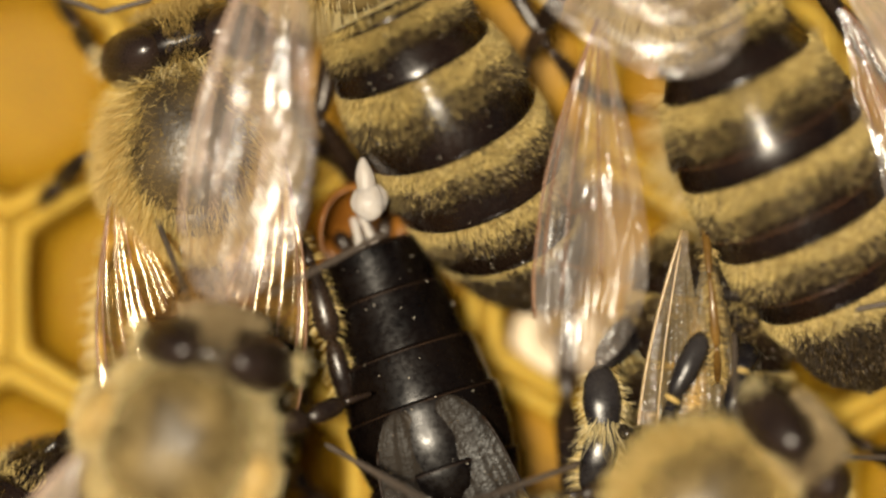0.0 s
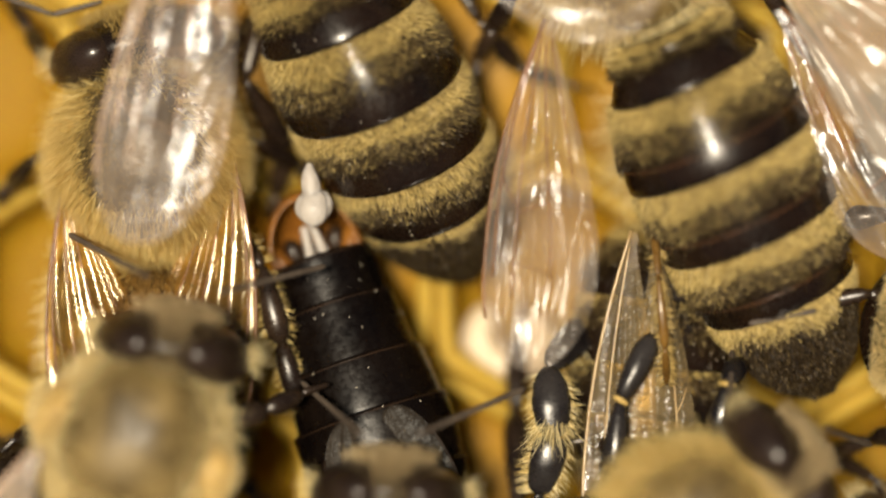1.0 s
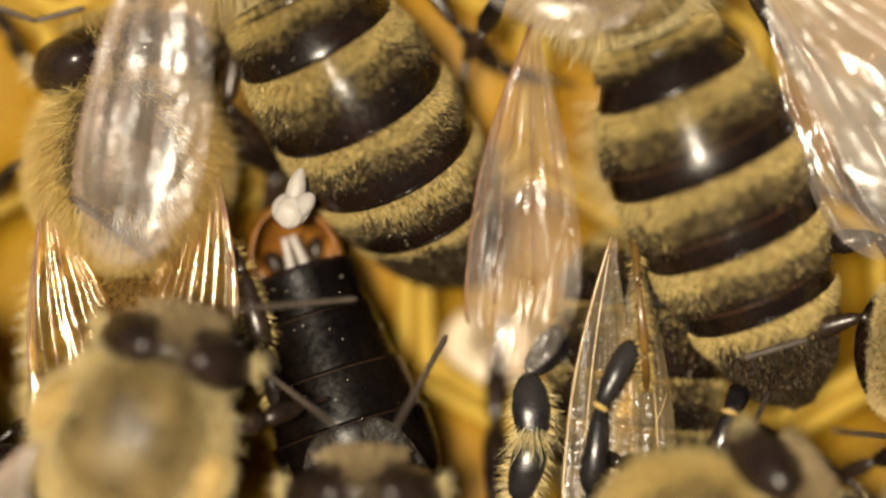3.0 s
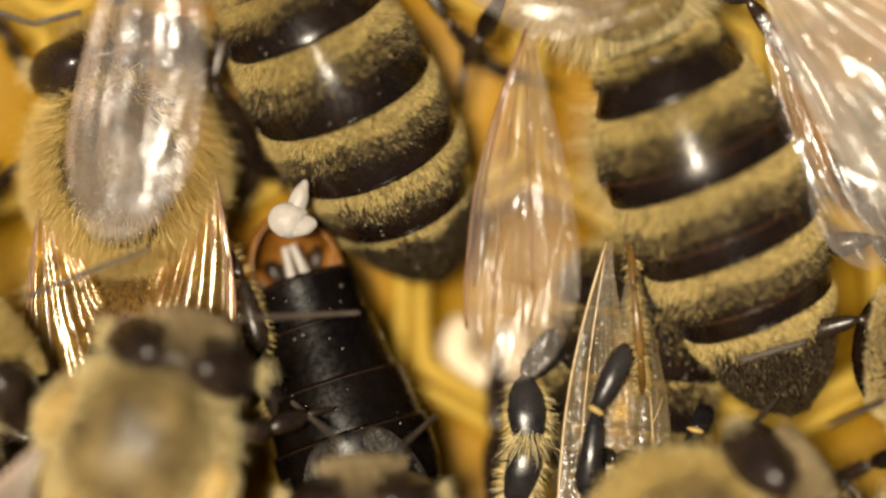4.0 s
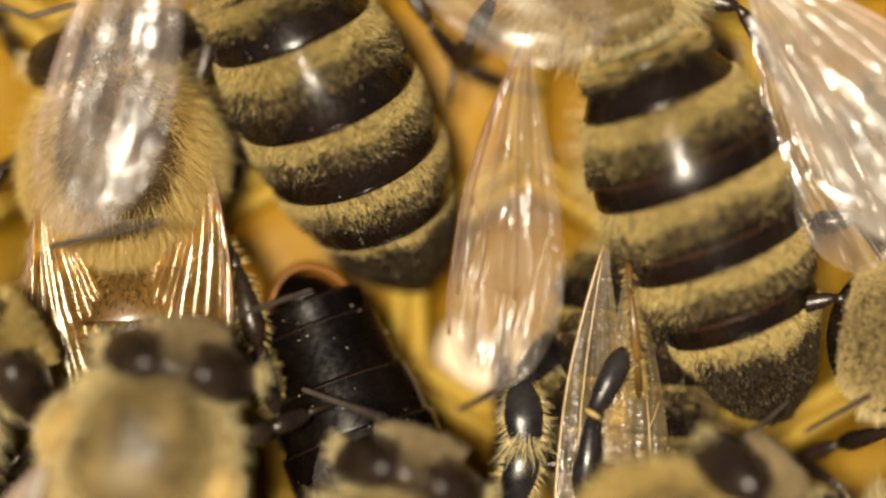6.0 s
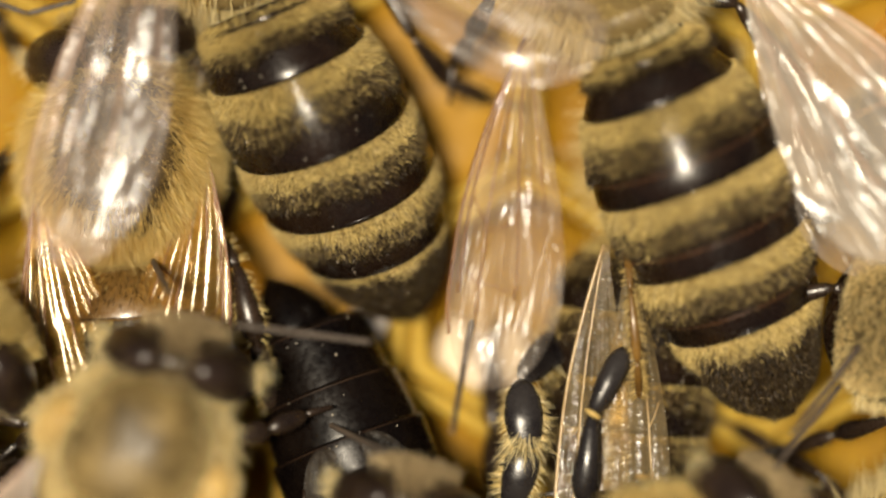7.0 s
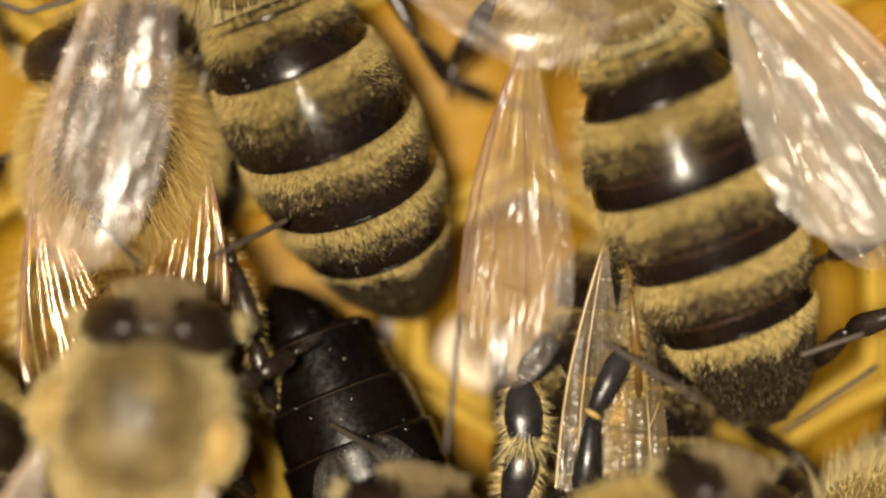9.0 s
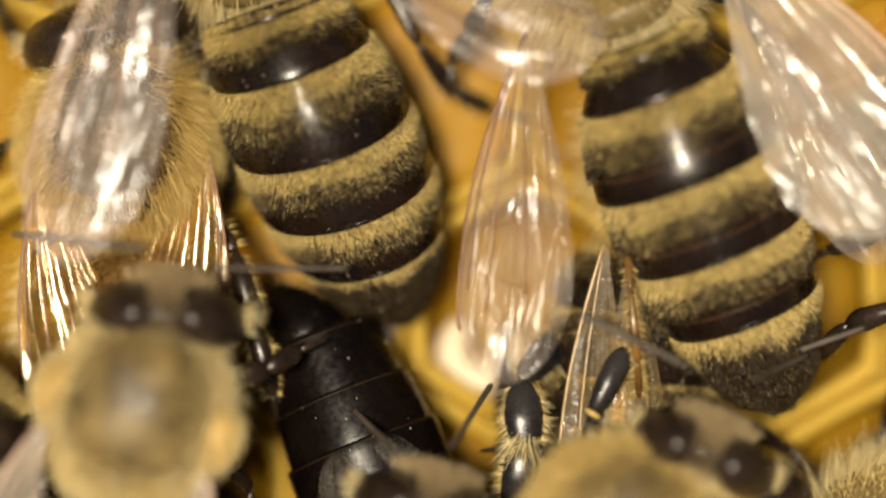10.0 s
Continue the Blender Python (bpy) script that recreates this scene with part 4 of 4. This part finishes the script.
    BEE_G = (
        (0, 2, -6.94, 3.2, -60), (0.5, 2.53, -6.97, 3.2, -60), (1, 2.85, -7.22, 3.2, -60),
        (1.5, 2.81, -7.15, 3.2, -62), (2, 2.74, -7.22, 3.2, -64), (2.5, 3.16, -7.36, 3.2, -64),
        (4, 3.18, -7.2, 3.2, -64), (4.5, 2.8, -7.07, 3.2, -64), (5, 2.75, -7.32, 3.2, -62),
        (5.5, 2.75, -7.22, 3.2, -62), (7, 3.05, -8.07, 3.2, -58), (7.5, 2.72, -7.94, 3.2, -56),
        (8, 2.48, -8.04, 3.2, -54), (8.5, 2.52, -8.08, 3.2, -54), (9, 2.58, -8.08, 3.2, -54),
        (9.5, 2.15, -7.79, 3.2, -54), (10, 2.02, -7.02, 3.2, -56))
    BEE_J = (
        (0, 15.8, -2.63, 1.6, 80), (1, 14.61, -2.91, 1.6, 80), (1.5, 14.61, -2.93, 1.6, 80),
        (2, 14.91, -3, 1.6, 82), (2.5, 14.96, -2.8, 1.6, 85), (4, 15.02, -2.75, 1.6, 85),
        (4.5, 15.05, -2.42, 1.6, 88), (5, 15.15, -2.37, 1.6, 85), (5.5, 14.65, -2.79, 1.6, 80),
        (7, 14.42, -2.49, 1.6, 80), (7.5, 14.5, -2.79, 1.6, 80), (8, 14.61, -2.98, 1.6, 85),
        (8.5, 15.9, -2.6, 1.6, 88), (9, 16.39, -2.11, 1.6, 88), (10, 16.39, -1.99, 1.6, 88))
    BEE_K = (
        (0, -18.66, -5.92, 2.4, -60), (2.5, -16.74, -5.18, 2.4, -60), (4, -13.72, -5, 2.4, -55),
        (4.5, -13.71, -4.86, 2.4, -55), (5, -13.47, -4.98, 2.4, -55), (5.5, -13.35, -4.86, 2.4, -55),
        (7, -13.85, -4.34, 2.4, -58), (7.5, -13.97, -4.53, 2.4, -58), (8, -14, -6.17, 2.4, -50),
        (9, -13.53, -6.61, 2.4, -45), (10, -13.53, -6.61, 2.4, -45))
    BEE_M = (
        (0, 13.4, -7.4, 0.2, 92), (5.5, 13.2, -7.2, 0.2, 92), (7, 12.8, -7.0, 0.2, 92),
        (8.5, 12.3, -6.6, 0.2, 92), (10, 12.2, -6.5, 0.2, 92))
    FOREWING_AL = (
        (0, -0.37, 2.99, 6.3, -6.33, -3.99, 6.9), (0.5, -0.4, 3.38, 6.3, -6.17, -3.77, 6.9),
        (1, -0.27, 3.23, 6.3, -6.26, -3.72, 6.9), (1.5, -0.37, 3.45, 6.3, -6.34, -3.52, 6.9),
        (2, -0.62, 3.7, 6.3, -6.31, -3.49, 6.9), (2.5, 0, 3.31, 6.3, -6.42, -3.24, 6.9),
        (4, -0.16, 3.44, 6.3, -6.05, -3.59, 6.9), (4.5, -0.22, 3.49, 6.3, -5.98, -3.66, 6.9),
        (5, 0.35, 3.48, 6.3, -6.25, -2.9, 6.9), (5.5, 0.15, 3.42, 6.3, -6.26, -3.15, 6.9),
        (7, -0.16, 3.28, 6.3, -6.46, -3.35, 6.9), (7.5, -0.09, 3.22, 6.3, -6.51, -3.32, 6.9),
        (8, -0.34, 3.18, 6.3, -6.4, -3.69, 6.9), (9, -0.32, 3.23, 6.3, -6.53, -3.51, 6.9),
        (9.5, -0.44, 3.23, 6.3, -6.52, -3.62, 6.9), (10, -0.4, 3.39, 6.3, -6.46, -3.5, 6.9))
    FOREWING_AR = (
        (0, 2.14, 0.93, 5.6, 6.09, -4.35, 6.8), (0.5, 2.14, 1.11, 5.6, 6.13, -3.98, 6.8),
        (1, 2.04, 1.22, 5.6, 5.91, -4.03, 6.8), (1.5, 2.26, 1.36, 5.6, 5.9, -3.73, 6.8),
        (2, 2.16, 1.54, 5.6, 5.92, -3.45, 6.8), (2.5, 2.68, 1.34, 5.6, 5.94, -3.89, 6.8),
        (4, 2.3, 1.25, 5.6, 5.94, -4.03, 6.8), (4.5, 2.19, 1.3, 5.6, 5.95, -3.94, 6.8),
        (5, 2.08, 0.9, 5.6, 6.07, -4.57, 6.8), (5.5, 2, 0.92, 5.6, 5.91, -4.58, 6.8),
        (7, 1.72, 0.93, 5.6, 5.92, -3.95, 6.8), (7.5, 1.68, 0.88, 5.6, 5.96, -4.05, 6.8),
        (8, 1.74, 1.03, 5.6, 6.09, -3.84, 6.8), (9, 1.81, 1.15, 5.6, 6.31, -3.73, 6.8),
        (9.5, 1.8, 1.22, 5.6, 6.31, -3.68, 6.8), (10, 1.58, 1.18, 5.6, 6.14, -3.81, 6.8))
    FOREWING_BL = (
        (0, -2.08, 1.03, 3.6, -6.05, -5.49, 4.2), (0.5, -2.11, 1.25, 3.6, -5.89, -5.29, 4.2),
        (1, -2.07, 1.13, 3.6, -5.86, -5.44, 4.2), (1.5, -2.14, 1.09, 3.6, -5.85, -5.35, 4.2),
        (2, -2.1, 1.12, 3.6, -5.6, -5.46, 4.2), (2.5, -2.12, 1.07, 3.6, -5.77, -5.42, 4.2),
        (4, -2.2, 1.13, 3.6, -5.62, -5.31, 4.2), (4.5, -2.24, 1.06, 3.6, -5.66, -5.54, 4.2),
        (5, -2.2, 0.88, 3.6, -5.66, -5.64, 4.2), (5.5, -2.17, 0.95, 3.6, -5.81, -5.68, 4.2),
        (7, -2.07, 0.89, 3.6, -6.03, -5.76, 4.2), (7.5, -2.15, 0.89, 3.6, -5.58, -5.61, 4.2),
        (8, -2.03, 0.85, 3.6, -5.38, -5.77, 4.2), (9, -2.07, 0.93, 3.6, -5.41, -5.6, 4.2),
        (9.5, -2.11, 0.93, 3.6, -5.29, -5.56, 4.2), (10, -2.01, 0.9, 3.6, -5.55, -5.5, 4.2))
    FOREWING_BR = (
        (0, 2.59, 0.09, 4, 5.12, -4.2, 4.8), (1, 2.42, 0.31, 4, 4.95, -4.07, 4.8),
        (2, 2.48, 0.47, 4, 5.29, -4.29, 4.8), (2.5, 2.3, 0.49, 4, 5.01, -4.5, 4.8),
        (4, 2.42, 0.6, 4, 5.07, -4.41, 4.8), (4.5, 2.26, 0.6, 4, 5, -4.48, 4.8),
        (5.5, 2.35, 0.69, 4, 4.98, -4.59, 4.8), (7, 2.37, 0.53, 4, 4.35, -5.27, 4.8),
        (7.5, 2.33, 0.54, 4, 3.83, -5.56, 4.8), (8, 2.28, 0.83, 4, 3.91, -5.24, 4.8),
        (9, 2.05, 1.38, 4, 3.58, -3.65, 4.8), (9.5, 1.99, 1.49, 4, 3.65, -3.29, 4.8),
        (10, 2.11, 1.21, 4, 3.51, -3.49, 4.8))
    HINDWING_BR = (
        (0, 2.52, -0.92, 3.4, 2.79, -6.67, 3.6), (1, 2.36, -0.71, 3.4, 2.92, -6.56, 3.6),
        (2, 2.44, -0.54, 3.4, 3.19, -6.51, 3.6), (4, 2.36, -0.47, 3.4, 2.91, -6.47, 3.6),
        (4.5, 2.24, -0.42, 3.4, 2.8, -6.54, 3.6), (5.5, 2.36, -0.26, 3.4, 2.97, -6.09, 3.6),
        (7, 2.35, -0.49, 3.4, 2.87, -6.05, 3.6), (8, 2.37, -0.41, 3.4, 3.15, -5.48, 3.6),
        (9, 2.39, -0.42, 3.4, 3.16, -4.82, 3.6), (10, 2.41, -0.58, 3.4, 3.08, -4.81, 3.6))
    ANTENNA_ER = (
        (0, 0.49, 6.15, 3.1, 2.08, 8.11, 2.11), (0.5, 0.64, 6.2, 3.1, 2.06, 8.03, 1.89),
        (1, 0.48, 6.01, 3.1, 1.95, 7.09, 1.54), (1.5, 0.8, 5.72, 3.1, 3.6, 6.28, 2.73),
        (2, 0.79, 5.76, 3.1, 3.64, 6.21, 2.81), (2.5, 0.64, 5.84, 3.1, 2.87, 7.2, 2.22),
        (4, 0.63, 5.83, 3.1, 2.62, 6.95, 1.86), (4.5, 0.38, 5.96, 3.1, 2.08, 7.66, 1.98),
        (5, 0.57, 5.76, 3.1, 3.29, 7.07, 2.3), (5.5, 0.42, 5.84, 3.1, 0.91, 6.56, 1.2),
        (7, 0.71, 5.77, 3.1, 3.45, 6.64, 2.8), (7.5, 0.64, 5.76, 3.1, 3.44, 6.63, 2.3),
        (8, 0.52, 5.94, 3.1, 2.3, 7.01, 1.7), (8.2, 0.64, 5.84, 3.1, 2.95, 7.93, 2.3),
        (8.4, 0.62, 5.75, 3.1, 2.53, 8.05, 2.3), (8.6, 0.39, 5.91, 3.1, 1.71, 7.01, 1.48),
        (8.8, 0.43, 6.13, 3.1, 1.1, 6.68, 1.2), (9, 0.47, 6.02, 3.1, 1.73, 7.11, 1.46),
        (9.2, 0.45, 5.98, 3.1, 0.89, 6.48, 1.2), (9.4, 0.58, 5.99, 3.1, 2.37, 7.48, 1.91),
        (9.6, 0.43, 5.93, 3.1, 1.78, 7.86, 1.92), (9.8, 0.35, 5.82, 3.1, 2.32, 7.84, 2.63),
        (10, 0.65, 5.78, 3.1, 3.19, 6.55, 2.28))
    ANTENNA_EL = (
        (0, -1.15, 5.48, 3.1, -2.2, 6.36, 1.3), (1, -1.09, 5.74, 3.1, -2.79, 5.85, 1.41),
        (2, -0.99, 5.77, 3.1, -0.83, 5.96, 1.2), (4, -1.74, 6.33, 3.1, -4.11, 3.67, 2.3),
        (4.5, -1.23, 6.05, 3.1, -4.16, 4.07, 2.3), (5, -0.98, 6.63, 3.1, -1.93, 7.96, 1.41),
        (5.5, -1.75, 7.86, 3.1, -4.14, 5.14, 2.3), (7, -0.84, 5.79, 3.1, -1.4, 6.05, 1.2),
        (8, -0.94, 5.79, 3.1, -2, 6.08, 1.2), (9, -0.69, 5.74, 3.1, -1.88, 6.35, 1.27),
        (9.5, -0.81, 5.72, 3.1, -1.59, 6.17, 1.2), (10, -0.98, 5.73, 3.1, -4.09, 5.14, 2.3))
    ANTENNA_FR = (
        (0, 0.43, 5.62, 3.1, 2.59, 6.08, 1.78), (0.5, 0.93, 5.57, 3.1, 2.82, 5.65, 1.54),
        (1, 0.54, 5.83, 3.1, 2.47, 6.72, 1.72), (1.5, 0.54, 5.74, 3.1, 2.22, 6.65, 1.57),
        (2, 0.55, 5.72, 3.1, 1.78, 7.72, 1.91), (2.5, 0.7, 5.96, 3.1, 1.8, 7.92, 1.83),
        (4, 0.74, 5.61, 3.1, 1.36, 6.03, 1.2), (4.5, 1, 5.43, 3.1, 3.06, 5.96, 1.72),
        (5, 1.1, 5.79, 3.1, 3.74, 7.68, 2.3), (5.5, 0.48, 6.13, 3.1, 1.47, 6.47, 1.2),
        (7, 0.58, 6.21, 3.1, 0.53, 8.25, 1.67), (7.5, 0.55, 6.12, 3.1, 0.78, 7.47, 1.32),
        (8, 0.43, 6.09, 3.1, 0.18, 7.33, 1.29), (9, 0.37, 5.93, 3.1, 0.16, 8.83, 3.01),
        (9.5, 1, 6.31, 3.1, 0.91, 8, 1.46), (10, 0.11, 5.95, 3.1, 0.51, 6.97, 1.23))
    ANTENNA_FL = (
        (0, -0.42, 5.69, 3.1, -2.3, 6.88, 1.8), (1, -0.67, 5.76, 3.1, -1.75, 6.49, 1.28),
        (2, -0.34, 6.18, 3.1, -1.23, 6.99, 1.25), (2.5, -0.6, 6.08, 3.1, -2.23, 7.27, 1.63),
        (4, -0.46, 5.92, 3.1, -1.24, 6.48, 1.2), (5, -0.71, 6.17, 3.1, -1.22, 7.75, 1.44),
        (5.5, -1.02, 5.56, 3.1, -2.71, 5.39, 1.44), (7, -0.77, 5.53, 3.1, -1.85, 5.7, 1.22),
        (8, -0.85, 5.69, 3.1, -1.93, 5.86, 1.22), (10, -1.04, 5.53, 3.1, -1.94, 5.97, 1.2))
    ANTENNA_GL = (
        (0, -1.42, 3.76, 3.1, -2.47, 4.51, 1.53), (2, -1.42, 4.09, 3.1, -2.07, 4.83, 1.42),
        (4.5, -1.39, 4.42, 3.1, -1.48, 5.17, 1.35), (5.5, -1.35, 4.57, 3.1, -1.42, 5.33, 1.35),
        (7, -0.67, 5.23, 3.1, -1.31, 7.34, 2.13), (8, -1.74, 5.51, 3.1, -2.88, 5.1, 1.51),
        (9, -2.14, 5.23, 3.1, -4.21, 4.38, 2.18), (10, -1.9, 5.21, 3.1, -4.11, 3.92, 2.68))
    ANTENNA_GR = (
        (0, 0.34, 4.85, 3.1, 1.18, 6.12, 1.58), (2, -0.62, 6.01, 3.1, 0.09, 6.41, 1.35),
        (4.5, -0.76, 6, 3.1, -0.73, 7.6, 1.63), (5.5, -0.55, 6.08, 3.1, -0.22, 7.61, 1.61),
        (7, -1.09, 5.93, 3.1, -1.94, 8.44, 2.3), (8, -0.39, 6.33, 3.1, 0.05, 7.87, 1.63),
        (9, -0.56, 6.26, 3.1, -0.47, 8.75, 2.63), (9.5, -0.65, 6.29, 3.1, -0.19, 7.75, 1.59),
        (10, -0.86, 6.26, 3.1, -0.58, 7.31, 1.42))
    DROPLET = (
        (0, -3.43, 0.94, 3.6, 8), (0.5, -3.45, 0.93, 3.6, 8), (1, -3.53, 0.85, 3.6, 5),
        (1.5, -3.56, 0.73, 3.7, 5), (2, -3.49, 0.83, 3.7, 5), (2.5, -3.54, 0.95, 3.8, -5),
        (4, -3.35, 0.78, 4, -20), (4.5, -3.59, 0.64, 4.2, -15), (5, -3.42, 0.45, 4.2, -10),
        (5.3, -3.53, 0.39, 3.8, -4), (5.5, -3.26, 0.2, 2.6, 4), (6, -3.16, -0.77, 1.2, 20),
        (7, -1.88, -1.68, 0.6, 40), (8, -1.78, -1.88, 0.6, 40), (10, -1.75, -1.92, 0.6, 40))

    def go(ob, rows):
        walk(ob, [(t, mm_pose(x, y, z, 0, 0, rz)) for t, x, y, z, rz in rows])

    def swing(ob, rows, roll=0.0):
        walk(ob, [(r[0], aim(r[1:4], r[4:7], roll)) for r in rows])

    for ob, rows in ((bee_a, BEE_A), (bee_b, BEE_B), (bee_c, BEE_C), (queen, QUEEN), (bee_e, BEE_E), (bee_f, BEE_F), (bee_g, BEE_G),
                     (bee_j, BEE_J), (bee_k, BEE_K), (bee_m, BEE_M), (drop, DROPLET)):
        go(ob, rows)
    swing(wing_al, FOREWING_AL, 8)
    swing(wing_ar, FOREWING_AR, -8)
    swing(wing_bl, FOREWING_BL, 8)
    swing(wing_br, FOREWING_BR, -8)
    swing(hind_br, HINDWING_BR, -5)
    for ob, rows in ((antenna_er, ANTENNA_ER), (antenna_el, ANTENNA_EL), (antenna_fr, ANTENNA_FR), (antenna_fl, ANTENNA_FL),
                     (antenna_gl, ANTENNA_GL), (antenna_gr, ANTENNA_GR)):
        swing(ob, rows)
    walk(head_g, [(t, mm_pose(0, 4.3, 2.9, 4, ry, rz)) for t, ry, rz in ((0, 20, 10), (2.5, 20, 12), (4.5, 20, 14), (5.5, 20, 16), (7, 20, 24), (8, 18, 32), (9, 6, 36), (10, -4, 34))])
    # raised leg folds under the head
    walk(raised, [(0, mm_pose(0, 0, 0)), (2.5, mm_pose(0, 0, 0)), (4, mm_pose(0.3, -0.9, -1.2)), (5.5, mm_pose(0.3, -1.6, -2.0)), (10, mm_pose(0.3, -1.6, -2.0))])
    # hind leg drawn up under the wing
    walk(leg_ar, [(0, mm_pose(0, 0, 0)), (5.5, mm_pose(0, 0, 0)), (7, mm_pose(-0.08, 0.58, 0)), (10, mm_pose(-0.08, 0.58, 0))])
    # the drop swells to both sides
    walk(lobe_right, [(t, mm_pose(x, y, z, 0, 0, rz)) for t, x, y, z, rz in ((0, 0, -0.16, -0.12, 80), (2.3, 0, -0.16, -0.12, 80), (3.0, 0.12, -0.16, -0.03, 40), (4.0, 0.12, -0.32, 0.02, 14), (5.0, 0.14, -0.32, 0.02, 8), (10, 0.14, -0.32, 0.02, 8))])
    walk(lobe_left, [(t, mm_pose(x, y, z)) for t, x, y, z in ((0, 0.02, -0.20, -0.16), (2.3, 0.02, -0.20, -0.16), (4.0, -0.09, -0.26, 0.03), (4.5, -0.13, -0.27, 0.03), (10, -0.13, -0.27, 0.03))])
    walk(spike, [(t, mm_pose(x, y, -0.05)) for t, x, y in ((0, 0, 0.22), (2.5, 0, 0.20), (4.0, 0, 0.16), (4.5, 0, 0.10), (5.0, 0.04, -0.20), (10, 0.04, -0.20))])
    # the queen's tail closes: its ring and chamber draw in, the tip swings up
    walk(queen_rings[-1], [(0, mm_pose(0, 0, 0)), (5.3, mm_pose(0, 0, 0)), (6.0, mm_pose(0, 0.5, 0)), (6.8, mm_pose(0, 1.0, 0)), (10, mm_pose(0, 1.0, 0))])
    walk(chamber, [(0, mm_pose(0, 0, 0)), (5.0, mm_pose(0, 0.0, 0)), (5.5, mm_pose(0, 0.35, 0)), (6.2, mm_pose(0, 1.6, 0)), (6.8, mm_pose(0, 2.6, 0)), (10, mm_pose(0, 2.6, 0))])
    walk(tail_tip, [(0, mm_pose(0, -6.6, 1.0, 75)), (5.3, mm_pose(0, -6.6, 1.0, 75)), (6.0, mm_pose(0.15, -6.3, 1.7, 40)), (6.8, mm_pose(0.25, -6.05, 2.35, 10, 0, 6)), (10, mm_pose(0.25, -6.05, 2.35, 10, 0, 6))])


motions()
